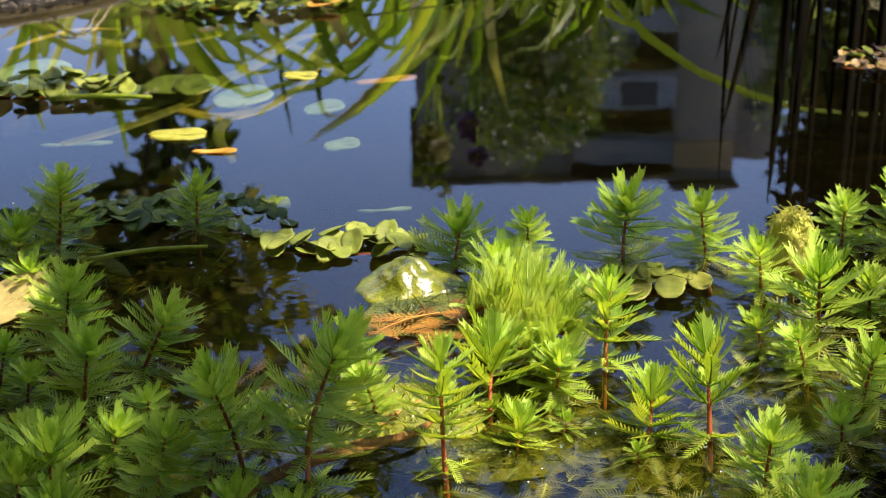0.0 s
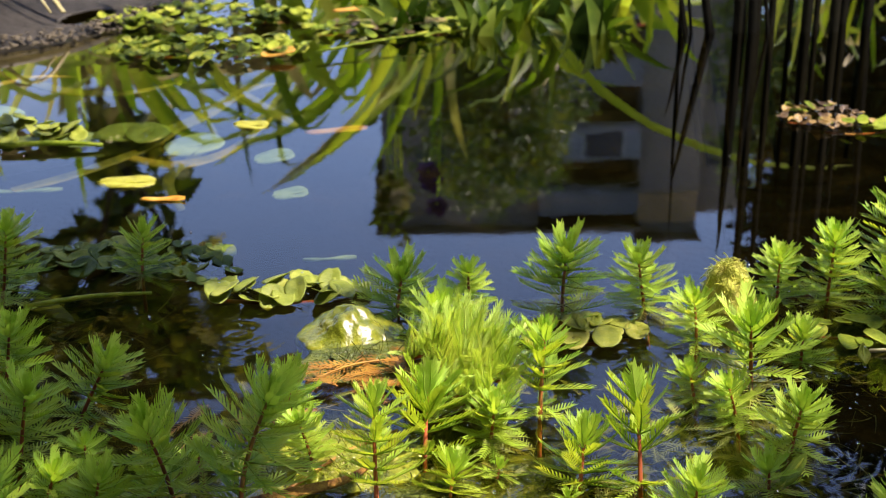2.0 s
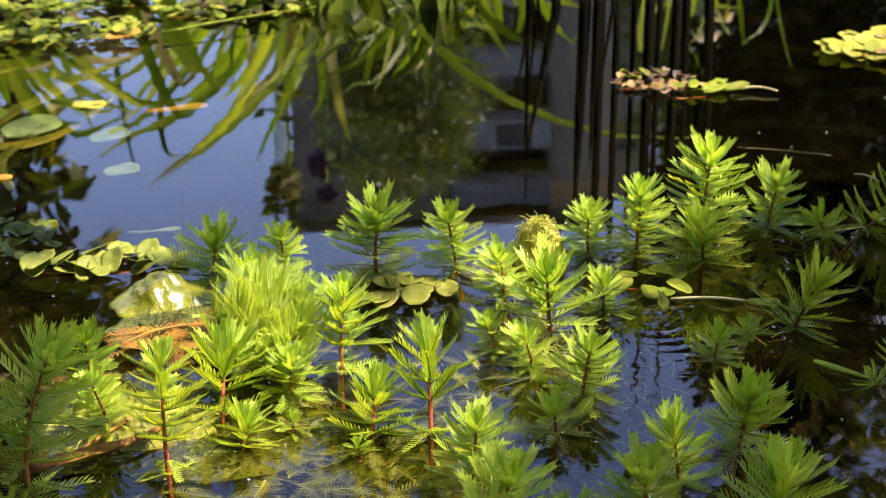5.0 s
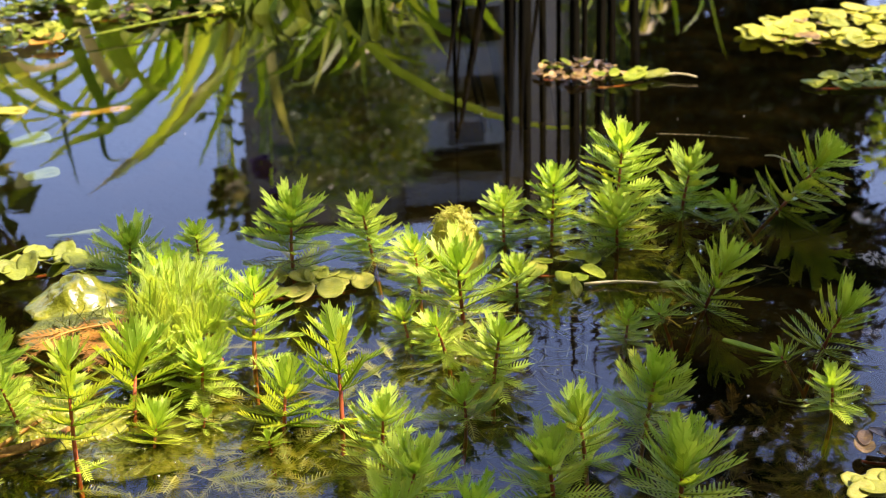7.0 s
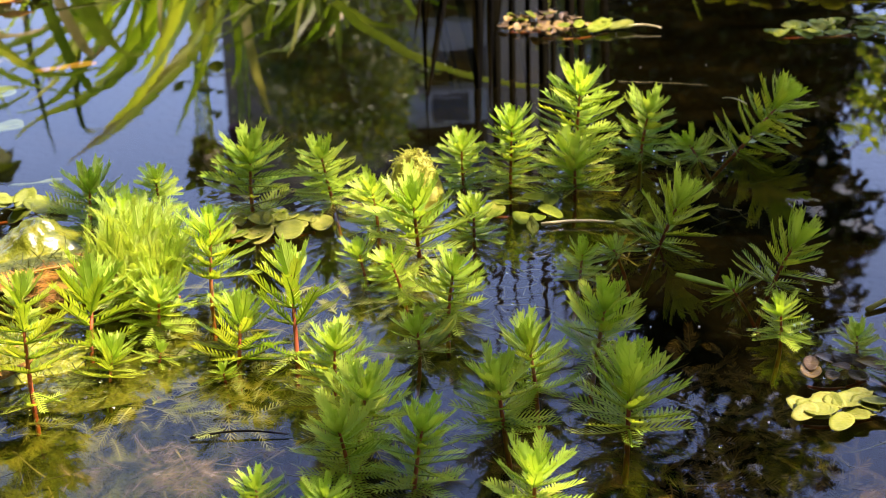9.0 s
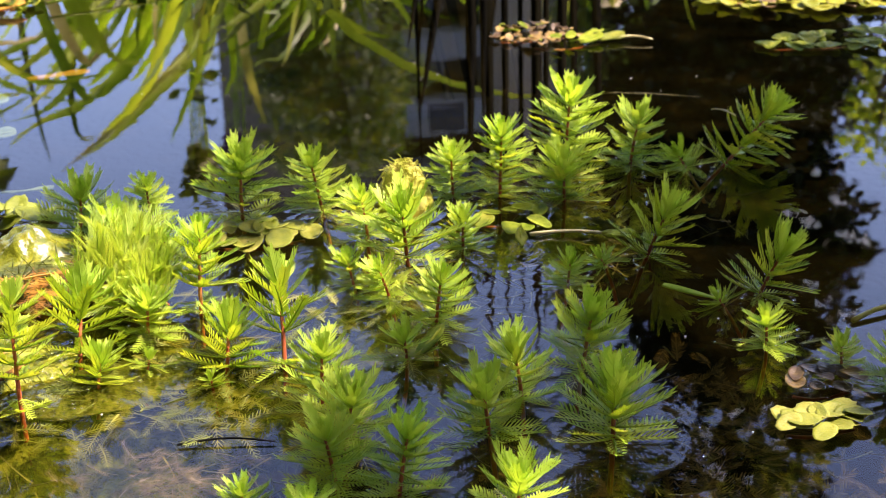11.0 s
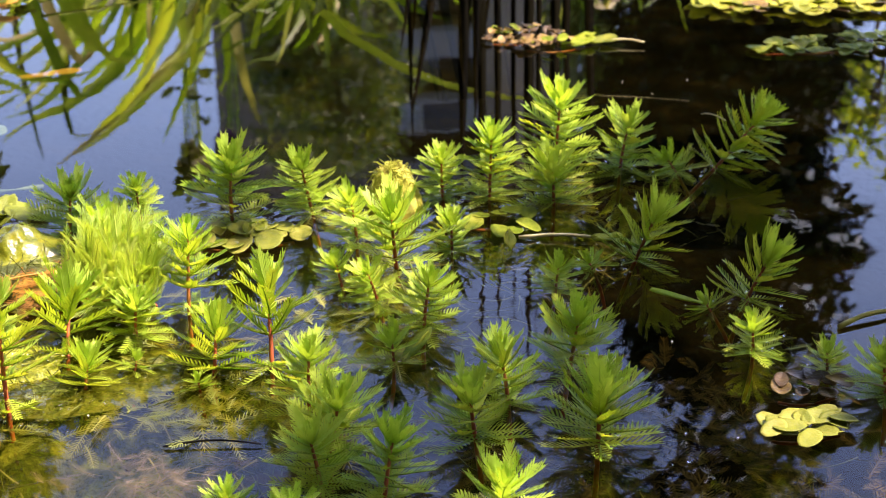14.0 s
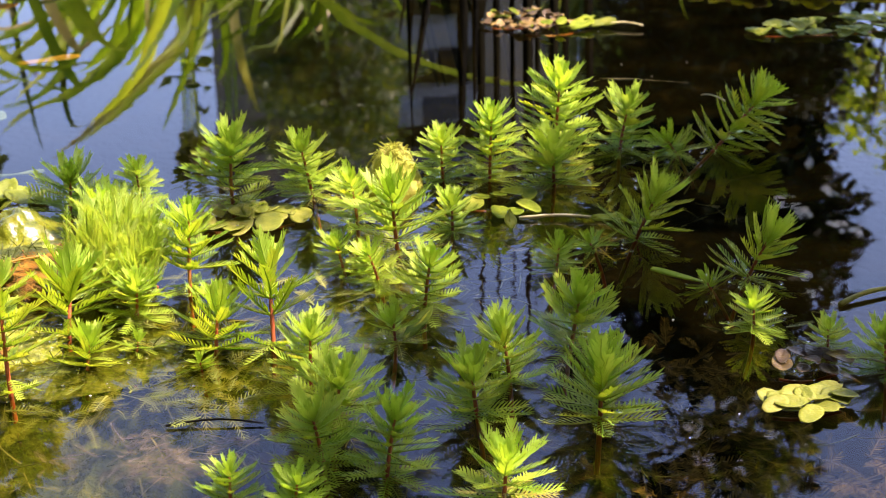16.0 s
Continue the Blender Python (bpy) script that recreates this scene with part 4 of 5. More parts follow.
PADS_DARK = [pad_mesh("leaf", M_PADDARK, c, f) for c, f in ((0.2, 0.2), (0.5, 0.5), (-0.3, 0.3))]
PADS_LIT = [pad_mesh("leaf", M_PADLIT, c, f) for c, f in ((0.2, 0.2), (0.4, 0.4), (-0.2, 0.3))]
PADS_BROWN = [pad_mesh("leaf", M_PADBROWN, c, f) for c, f in ((0.4, 0.4), (-0.4, 0.3))]


def salvinia(x, y, rx, ry, n, size, seed, label="floating fern with rounded pale green leaves on the water", brown=0.0, tilt=22, turn=0.0, heap=0.006, green=PADS, spread=False, sink=0.0):
    root = thing("floating_fern", pose(x, y, -sink, 0, 0, turn), label, "floating plant", "floating ferns on the pond")
    rnd = random.Random(seed)
    bm = tube(bmesh.new(), curve_pts((-rx * 0.9, 0, -0.003), (rx * 0.9, 0, -0.003), -0.003, 8, (0, ry * 0.2, 0)), [size * 0.06] * 8, 5)
    part("stalk", bm, M_STEM, root)
    for i in range(n):
        # pads stand in pairs along the stalk, with stragglers round it
        u = -1 + 2 * (i + 0.5) / n + rnd.uniform(-0.12, 0.12)
        s = 1 if i % 2 else -1
        v = s * rnd.uniform(0.15, 0.95) * math.sqrt(max(0.05, 1 - u * u))
        sc = size * rnd.uniform(0.75, 1.2)
        m = pose(u * rx, v * ry, 0.0015 + rnd.uniform(0, heap), rnd.uniform(-tilt, tilt), rnd.uniform(-tilt, tilt), (math.degrees(math.atan2(v * ry, u * rx)) if spread else 90 * s) + rnd.uniform(-40, 40)) @ Matrix.Diagonal((sc, sc, sc, 1))
        shared("leaf", rnd.choice(PADS_BROWN if rnd.random() < brown else green), root, m)
    return root


salvinia(-0.018, 0.600, 0.036, 0.013, 20, 0.0195, 61, "floating fern with folded pale green leaves in a row", tilt=30, heap=0.004, green=PADS_PALE)
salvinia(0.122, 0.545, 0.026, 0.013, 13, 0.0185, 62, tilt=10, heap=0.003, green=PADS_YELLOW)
salvinia(0.249, 0.545, 0.018, 0.020, 8, 0.014, 63, "small floating fern half sunk among milfoil", tilt=14, heap=0.001)
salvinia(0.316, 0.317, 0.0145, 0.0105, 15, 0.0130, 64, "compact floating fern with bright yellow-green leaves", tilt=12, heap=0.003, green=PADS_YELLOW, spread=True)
salvinia(0.328, 0.345, 0.013, 0.007, 9, 0.011, 65, "withered floating fern with brown leaves", brown=1.0, tilt=14)
salvinia(-0.225, 0.872, 0.055, 0.028, 54, 0.020, 66, "patch of floating fern with dull green leaves", tilt=24, green=PADS_PALE)
salvinia(-0.11, 1.10, 0.075, 0.045, 150, 0.015, 67, "wide patch of floating fern with yellow-green leaves", tilt=18)
salvinia(-0.13, 1.22, 0.09, 0.05, 150, 0.016, 74, "wide patch of floating fern with dull leaves", tilt=18)
salvinia(0.04, 1.17, 0.07, 0.035, 80, 0.014, 75, "loose patch of floating fern with small leaves", brown=0.2, tilt=18)
salvinia(0.60, 0.965, 0.11, 0.065, 200, 0.021, 68, "wide patch of floating fern, sunlight put into its yellow leaves", brown=0.10, tilt=12, heap=0.003, green=PADS_LIT)
salvinia(0.55, 0.825, 0.07, 0.025, 54, 0.017, 69, "low dark green patch of floating fern", tilt=8, heap=0.001)
salvinia(-0.125, 0.655, 0.03, 0.022, 14, 0.022, 70, "floating fern with dark green leaves", tilt=14, heap=0.001, green=PADS_DARK, sink=0.0022)
salvinia(-0.175, 0.640, 0.03, 0.022, 22, 0.018, 76, "low floating fern with dark wet leaves", tilt=12, heap=0.0008, green=PADS_DARK, sink=0.0022)
salvinia(-0.10, 0.660, 0.05, 0.014, 30, 0.017, 77, "low floating fern with dark wet leaves", tilt=12, heap=0.0008, green=PADS_DARK, sink=0.0022)
salvinia(-0.07, 0.635, 0.022, 0.018, 11, 0.018, 71, "floating fern with dark green leaves", tilt=14, heap=0.001, green=PADS_DARK, sink=0.0022)
salvinia(0.335, 0.895, 0.026, 0.030, 60, 0.0095, 72, "raft of withered brown floating fern", brown=0.85, tilt=26, heap=0.003)
salvinia(0.355, 0.872, 0.026, 0.014, 10, 0.014, 73, "raft of faded floating fern", brown=0.4, tilt=15)


# ---- single leaves and stalks on the water ----
def loose_leaf(x, y, z, length, width, turn, material, label, tilt=4.0, curl=0.25, name="fallen_leaf"):
    root = tagged(new(name), label, "leaf")
    root.matrix_basis = pose(x, y, z, tilt, -tilt, turn)
    bm = bmesh.new()
    n, m = 12, 5
    rows = []
    for i in range(n + 1):
        f = i / n
        w = width / 2 * math.sin(math.pi * min(1, f * 0.94 + 0.03)) ** (0.5 if width > 0.6 * length else 0.7)
        rows.append([[bm.verts.new(((f - 0.5) * length, w * k / (m // 2), curl * length * ((f - 0.5) ** 2 - 0.1) * 0.5 + curl * abs(k / (m // 2)) ** 2 * w * 0.7 + 0.0006 * math.sin(7 * f + k) - t)) for k in range(-(m // 2), m // 2 + 1)] for t in (0, 0.0007)])
    for a, b in zip(rows, rows[1:]):
        for k in range(m - 1):
            bm.faces.new((a[0][k], b[0][k], b[0][k + 1], a[0][k + 1]))
            bm.faces.new((a[1][k + 1], b[1][k + 1], b[1][k], a[1][k]))
        bm.faces.new((a[0][0], a[1][0], b[1][0], b[0][0]))
        bm.faces.new((a[0][-1], b[0][-1], b[1][-1], a[1][-1]))
    part("blade", bm, material, root)
    bm = tube(bmesh.new(), [(-0.55 * length, 0, 0.0), (-0.5 * length, 0, 0.0), (0.0, 0, -0.0004 - curl * length * 0.05), (0.4 * length, 0, 0.0)], [0.0008, 0.0009, 0.0007, 0.0003], 5)
    part("midrib", bm, material, root)
    return root


loose_leaf(-0.058, 0.895, 0.0005, 0.024, 0.019, -20, M_YELLOW, "bright yellow leaf floating on the water", 1.5, 0.05)
loose_leaf(-0.124, 0.777, 0.0005, 0.034, 0.022, -5, M_YELLOW, "long yellow leaf floating on the water", 1.5, 0.06)
loose_leaf(-0.098, 0.745, 0.0005, 0.026, 0.007, -10, M_ORANGE, "small orange leaf floating on the water")
loose_leaf(-0.050, 1.075, 0.006, 0.028, 0.018, 30, M_ORANGE, "orange-brown leaf lying on floating ferns")
loose_leaf(-0.025, 0.770, -0.006, 0.021, 0.018, 10, M_LILY, "pale round leaf just under the water", 4, 0.12, "sunken_leaf")
loose_leaf(-0.039, 0.840, -0.005, 0.026, 0.022, 25, M_LILY, "pale oval leaf just under the water", 4, 0.12, "sunken_leaf")
loose_leaf(-0.262, 0.980, -0.022, 0.062, 0.062, 15, M_LILY, "large pale round leaf under the water", 4, 0.12, "sunken_leaf")
loose_leaf(-0.178, 0.905, -0.012, 0.042, 0.030, -50, M_LILY, "pale leaf under the water", 4, 0.12, "sunken_leaf")
loose_leaf(-0.146, 0.900, -0.006, 0.044, 0.040, -40, M_LILYGREEN, "round green leaf just under the water", 4, 0.12)
loose_leaf(-0.096, 0.885, -0.011, 0.040, 0.036, 30, M_LILY, "pale round leaf under the water", 4, 0.12, "sunken_leaf")
loose_leaf(-0.128, 0.893, -0.004, 0.034, 0.030, 70, M_LILYGREEN, "round green leaf just under the water", 4, 0.12, "sunken_leaf")
loose_leaf(-0.19, 0.80, -0.012, 0.045, 0.006, -8, M_LILY, "narrow pale leaf under the water", 4, 0.12, "sunken_leaf")
loose_leaf(0.002, 0.668, -0.008, 0.028, 0.004, -4, M_LILY, "narrow pale leaf under the water", 4, 0.12, "sunken_leaf")
loose_leaf(0.0, 0.915, -0.010, 0.042, 0.012, 8, M_RUST, "rusty leaf just under the water", 2, 0.05, "sunken_leaf")
loose_leaf(-0.166, 0.537, 0.004, 0.044, 0.026, 50, M_CREAM, "broad cream-coloured dead leaf among the shoots", 12, 0.3)
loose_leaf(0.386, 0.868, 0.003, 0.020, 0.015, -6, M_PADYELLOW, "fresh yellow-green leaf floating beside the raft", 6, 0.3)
loose_leaf(0.371, 0.866, 0.004, 0.019, 0.014, 25, M_PAD, "fresh green leaf lying on the raft of ferns", 10, 0.4)
loose_leaf(0.245, 0.507, 0.006, 0.012, 0.006, 80, M_PAD, "small green leaf standing on the water", 30)
loose_leaf(0.292, 0.505, 0.004, 0.016, 0.008, -40, M_PAD, "small pale green leaf at the end of a stalk", 10)
loose_leaf(0.186, 0.405, 0.006, 0.022, 0.006, 50, M_PAD, "narrow pale green leaf lying on the shoots", 12)
loose_leaf(-0.255, 0.77, 0.002, 0.03, 0.022, 40, M_CREAM, "cream leaf floating on the water")
loose_leaf(0.205, 0.372, 0.002, 0.02, 0.014, 40, M_PAD, "pale green leaf under the shoots", 6)


def stalk(a, b, r, label, sag=0.001, material=M_STRAW):
    root = tagged(new("stalk", mesh_of("stalk", tube(bmesh.new(), curve_pts((0, 0, 0), Vector(b) - Vector(a), sag, 8, (0, 0.002, 0)), [r * (1 - 0.05 * i) for i in range(8)], 6), material)), label, "stalk")
    root.matrix_basis = pose(*a)


stalk((0.252, 0.520, 0.0012), (0.293, 0.510, 0.0012), 0.0009, "pale dry stalk lying on the water")
stalk((0.351, 0.745, 0.0002), (0.403, 0.722, 0.0002), 0.00007, "fine white thread lying on the water", 0.0, M_STRAW)
stalk((0.392, 0.866, 0.003), (0.412, 0.855, 0.003), 0.0009, "pale leaf stalk on the water")
stalk((-0.02, 1.075, 0.006), (0.09, 1.135, 0.008), 0.0011, "long pale green stalk lying on floating ferns", material=M_PAD)
stalk((0.085, 0.349, 0.001), (0.120, 0.344, 0.001), 0.0005, "thin dark sodden twig on the water", material=M_REED)
stalk((0.362, 0.396, 0.001), (0.392, 0.405, 0.002), 0.0013, "brown-green sodden stem on the water", material=M_OLDLEAF)
stalk((0.345, 0.345, 0.004), (0.39, 0.30, 0.004), 0.0005, "fine pale thread over the water")
stalk((-0.215, 0.842, 0.004), (-0.15, 0.845, 0.003), 0.0022, "pale green stalk lying on floating ferns", material=M_PAD)
stalk((-0.145, 0.585, 0.002), (-0.085, 0.60, 0.002), 0.0014, "pale green stalk on the water", material=M_PAD)
stalk((0.378, 0.590, 0.03), (0.368, 0.600, 0.031), 0.0005, "fine pale thread caught on a shoot")


# ---- long leaves sunk under the surface ----
def sunken_strap(pts, width, label, material=M_SUNKEN, z=-0.012, name="sunken_strap_leaf"):
    """A strap leaf lying under the water, or on it, through points on the plan."""
    root = thing(name, pose(pts[0][0], pts[0][1], z), label, "leaf")
    q = [Vector((x - pts[0][0], y - pts[0][1], 0)) for x, y in pts]
    line = smooth_line(q, 5)
    part("blade", blade(bmesh.new(), line, width, (0, -0.3, 1), 0.2, 0.0006), material, root)


sunken_strap([(-0.299, 1.109), (-0.253, 1.067), (-0.206, 1.027), (-0.159, 1.025), (-0.112, 1.069)], 0.011, "long olive strap leaf lying under the water")
sunken_strap([(-0.130, 0.906), (-0.100, 0.952), (-0.073, 1.026), (-0.050, 1.049)], 0.013, "yellow strap leaf sunk under the water")
sunken_strap([(-0.030, 0.930), (-0.072, 1.010), (-0.092, 1.060)], 0.011, "yellow strap leaf sunk under the water")
sunken_strap([(-0.136, 0.863), (-0.104, 0.844), (-0.070, 0.878), (-0.044, 0.971)], 0.010, "yellow-green strap leaf curving under the water")
sunken_strap([(-0.20, 0.80), (-0.165, 0.83), (-0.12, 0.90), (-0.10, 0.99)], 0.009, "yellow-green strap leaf curving under the water")
sunken_strap([(-0.09, 0.76), (-0.105, 0.82), (-0.085, 0.90), (-0.10, 0.97)], 0.008, "olive strap leaf sunk under the water")
sunken_strap([(-0.155, 0.628), (-0.138, 0.605), (-0.122, 0.588)], 0.012, "short brown-yellow leaf sunk under the water", z=-0.008)
sunken_strap([(-0.286, 1.020), (-0.268, 1.051), (-0.242, 1.075), (-0.210, 1.074)], 0.006, "pale pinkish stem lying under the water", M_CREAM)


sunken_strap([(0.296, 0.447), (0.304, 0.438), (0.314, 0.428)], 0.0035, "narrow green leaf lying on the water", M_MILFOIL, 0.002)


sunken_strap([(-0.050, 0.362), (-0.032, 0.385), (-0.010, 0.398), (0.014, 0.409), (0.026, 0.424)], 0.0062, "long curled orange-brown dead leaf lying on the algae", M_BROWNLEAF, 0.004, "fallen_leaf")


# ---- algae ----
def algae_mound(x, y, rx, ry, h, seed, label, strands, material=M_ALGAE, flare=0.5, z=0.0, rough=1.0):
    root = thing("algae_mound", pose(x, y, z), label, "algae")
    bm = bmesh.new()
    bmesh.ops.create_icosphere(bm, subdivisions=5, radius=1.0)
    for v in bm.verts:
        p = v.co.copy()
        k = 1 + 0.22 * noise.noise(p * 2.1 + Vector((seed, 0, 0))) + rough * (0.06 * noise.noise(p * 5 + Vector((0, seed, 0))) + 0.02 * noise.noise(p * 15))
        k *= 1 + flare * (1 - max(0.0, p.z)) ** 3
        v.co = Vector((p.x * rx * k, p.y * ry * k, max(-0.4, p.z) * h * min(k, 1.1)))
    part("slime", bm, material, root)
    rnd = random.Random(seed)
    bm = bmesh.new()
    for _ in range(strands):
        a = rnd.uniform(0, 2 * math.pi)
        e = rnd.uniform(0.1, 1.4)
        q = Vector((rx * math.cos(a) * math.cos(e), ry * math.sin(a) * math.cos(e), h * math.sin(e))) * 1.02
        t = Vector((rnd.uniform(-1, 1), rnd.uniform(-1, 1), rnd.uniform(-1, 1))) * rnd.uniform(0.15, 0.4) * rx
        tube(bm, curve_pts(q - t, q + t, rnd.uniform(-0.05, 0.12) * h, 5), [0.00022] * 5, 3, False)
    tagged(part("tangle", bm, material, root, "tangled fine algae threads"), kind="stuff")


algae_mound(0.0135, 0.552, 0.0132, 0.014, 0.0132, 3, "wet yellow-green dome of algae breaking the surface", 0, M_DOME, 0.8, rough=0.6)
algae_mound(0.199, 0.578, 0.0122, 0.0110, 0.0215, 7, "upright knob of yellow-green algae", 300, M_KNOB, 0.12)
algae_mound(0.008, 0.432, 0.026, 0.017, 0.006, 9, "flat wet mat of yellow algae", 60, M_MAT)
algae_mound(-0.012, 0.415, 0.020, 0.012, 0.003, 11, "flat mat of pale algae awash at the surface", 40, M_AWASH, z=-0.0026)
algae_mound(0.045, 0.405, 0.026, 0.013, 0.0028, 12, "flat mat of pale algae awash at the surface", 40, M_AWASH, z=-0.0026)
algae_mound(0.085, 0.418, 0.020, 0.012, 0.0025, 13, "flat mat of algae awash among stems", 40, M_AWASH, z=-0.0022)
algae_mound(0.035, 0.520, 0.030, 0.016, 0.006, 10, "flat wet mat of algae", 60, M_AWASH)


# ---- water milfoil shoots ----
def feather(name, material, pairs, slant, reach, cover, arch, seed, lift=0.4):
    """A feather-shaped leaf of length 1 along x, arched up (or down) and folded up along its rib: pinnae in pairs, side by side where cover is about 1, apart like a comb where it is less."""
    rnd = random.Random(seed)
    bm = bmesh.new()

    def rib(f):
        return Vector((f * (1 - 0.08 * abs(arch)), 0.025 * math.sin(3 * f + seed), arch * f * f * 0.5))
    n = 6
    last = None
    for i in range(n):
        f = i / (n - 1)
        w = 0.024 * (1 - 0.7 * f)
        p = rib(f)
        row = [bm.verts.new(p + Vector((0, -w, 0.3 * w))), bm.verts.new(p + Vector((0, 0, -w))), bm.verts.new(p + Vector((0, w, 0.3 * w)))]
        if last:
            bm.faces.new((last[0], last[1], row[1], row[0]))
            bm.faces.new((last[1], last[2], row[2], row[1]))
            bm.faces.new((last[2], last[0], row[0], row[2]))
        last = row
    gap = 0.80 / (pairs - 1)
    for i in range(pairs):
        f = 0.12 + 0.80 * i / (pairs - 1)
        ln = reach * (0.62 + 0.38 * math.sin(math.pi * min(0.5, f * 0.95)) - 0.22 * max(0.0, f - 0.7) / 0.3) * rnd.uniform(0.92, 1.08)
        base = rib(f)
        q = Vector((1, 0, arch * f)).normalized()
        for s in (-1, 1):
            a = radians(slant * (1 - 0.45 * f) + rnd.uniform(-4, 4))
            d = Vector((math.cos(a), s * math.sin(a), lift * math.sin(a) + arch * f * math.cos(a) + rnd.uniform(-0.03, 0.03)))
            w = gap * cover / 2
            # the forward edge of each pinna lies a little over the next one's back edge
            tilt = Vector((0, 0, 0.10 * w))
            v = [bm.verts.new(base - q * w - tilt), bm.verts.new(base + q * w + tilt), bm.verts.new(base + d * ln * 0.8 + q * w * 0.95 + tilt), bm.verts.new(base + d * ln * 0.76 - q * w * 0.9 - tilt), bm.verts.new(base + d * ln * 0.97 - q * w * 0.1), bm.verts.new(base + d * ln + q * w * 0.6)]
            f1, f2 = (v[0], v[1], v[2], v[3]), (v[3], v[2], v[5], v[4])
            bm.faces.new(f1 if s > 0 else f1[::-1])
            bm.faces.new(f2 if s > 0 else f2[::-1])
    w = gap * cover * 0.5
    end, q = rib(0.95), Vector((1, 0, arch)).normalized()
    v = [bm.verts.new(end + Vector((0, -w, 0.005))), bm.verts.new(end + q * 0.09 + Vector((0, -w * 0.6, 0.01))), bm.verts.new(end + q * 0.14), bm.verts.new(end + q * 0.09 + Vector((0, w * 0.6, 0.01))), bm.verts.new(end + Vector((0, w, 0.005)))]
    bm.faces.new(v[::-1])
    return mesh_of(name, bm, material)


LEAF_OPEN = [feather("leaf", M_MILFOIL, 10, 58, 0.22, 0.60, a, i, 0.3) for i, a in enumerate((0.2, 0.0, -0.2, 0.35))]
LEAF_FULL = [feather("leaf", M_MILFOIL, 10, 48, 0.24, 0.82, a, 10 + i, 0.42) for i, a in enumerate((0.25, 0.1, 0.4, 0.0))]
LEAF_YOUNG = [feather("leaf", M_YOUNG, 9, 44, 0.275, 0.92, a, 20 + i, 0.4) for i, a in enumerate((0.3, 0.15, 0.45))]
LEAF_OLD = [feather("leaf", M_OLDLEAF, 10, 62, 0.22, 0.40, a, 30 + i, 0.15) for i, a in enumerate((0.1, -0.3, -0.6))]
LEAF_PALE = [feather("leaf", M_PALE, 13, 40, 0.17, 0.55, a, 60 + i, 0.35) for i, a in enumerate((0.5, 0.25, 0.7, -0.3))]
LEAF_RUST = [feather("leaf", M_RUST, 9, 60, 0.24, 0.42, a, 40 + i, 0.15) for i, a in enumerate((0.1, -0.2, 0.0))]
SHOOTS = [0]
FEET = []


def milfoil(x, y, dx, h, r, dy=0.0, bare=0.0, old=0.2, label="", bend=0.0, tier=1.0, slim=1.0, rise=0.0):
    """A shoot of water milfoil rising from (x, y): its tip stands dx, dy aside and h above the water; r: the reach of its leaves; bare: the leafless foot; tier: how far its whorls stand apart; slim: how wide its leaves are; rise: how much steeper they stand."""
    SHOOTS[0] += 1
    FEET.append((x, y, r))
    rnd = random.Random(1000 + SHOOTS[0])
    root = thing("water_milfoil", pose(x, y, 0), label or "feathery green water milfoil shoot standing out of the pond", "water plant", "milfoil shoots in the pond")
    leaf = 1.17 * r
    foot, tip = Vector((-0.25 * dx + rnd.uniform(-0.004, 0.004), -0.25 * dy + rnd.uniform(-0.004, 0.004), -0.02)), Vector((dx, dy, max(0.3 * h, h - 0.51 * leaf)))
    n = 12
    bow = Vector((bend + rnd.uniform(-0.0015, 0.0015), rnd.uniform(-0.002, 0.002), 0))

    def axis(f):
        return foot.lerp(tip, f) + bow * math.sin(math.pi * f)
    sr = 0.0007 + 0.020 * r
    part("stem", tube(bmesh.new(), [axis(i / (n - 1)) for i in range(n)], [sr * (1 - 0.55 * (i / (n - 1)) ** 2) for i in range(n)], 7), M_STEM, root)
    length = (tip - foot).length
    s0 = length * 0.02 / (0.02 + tip.z)
    low_end = s0 + (length - s0) * bare * 0.85
    turn = rnd.uniform(0, 360)

    def whorl(s, kind, count, ln, el, spread=6):
        f = min(1.0, s / length)
        d = (axis(min(1, f + 0.03)) - axis(f - 0.03)).normalized()
        up = Vector((0, 0, 1)).rotation_difference(d).to_matrix().to_4x4()
        for i in range(count):
            me = rnd.choice(kind)
            az = turn + 360 / count * i + rnd.uniform(-13, 13)
            l2 = ln * rnd.uniform(0.84, 1.10)
            m = Matrix.Translation(axis(f)) @ up @ pose(0, 0, 0, 0, 0, az) @ pose(0, 0, 0, rnd.uniform(-16, 16), -(el + rnd.uniform(-spread, spread)), 0) @ Matrix.Diagonal((l2, l2 * slim, l2, 1))
            shared("leaf", me, root, m)

    # the tip: a cup of folded young leaves
    for g, count, ln, el in ((0.0, 4, 0.35, 79), (0.02, 5, 0.44, 62), (0.06, 5, 0.55, 47)):
        whorl(length - g * leaf, LEAF_YOUNG, count, ln * leaf, el)
        turn += 41
    # whorls down the stem, wider apart towards the water
    g = 0.13
    while length - g * leaf > low_end - 0.001:
        s = length - g * leaf
        low = max(0.0, 1 - (s - s0) / max(0.010, 0.3 * h))
        ln = leaf * min(1.0, 0.72 + 0.35 * g) * (1 - 0.12 * max(0, g - 1.6))
        el = (38 - 27 * min(1.0, g / 0.7) - 3 * max(0, g - 0.8)) * (1 - 0.7 * low) + rise * (1 - 0.6 * low)
        kind = LEAF_YOUNG if g < 0.3 else LEAF_FULL if low < 0.4 else LEAF_OPEN
        if low > 0.5 and rnd.random() < old:
            kind = LEAF_OLD
        whorl(s, kind, rnd.choice((5, 5, 6)), ln, el, 7 if g < 0.6 else 10)
        turn += 36 + rnd.uniform(-6, 6)
        g += (0.13 + 0.08 * min(1.0, g)) * tier * rnd.uniform(0.9, 1.1)
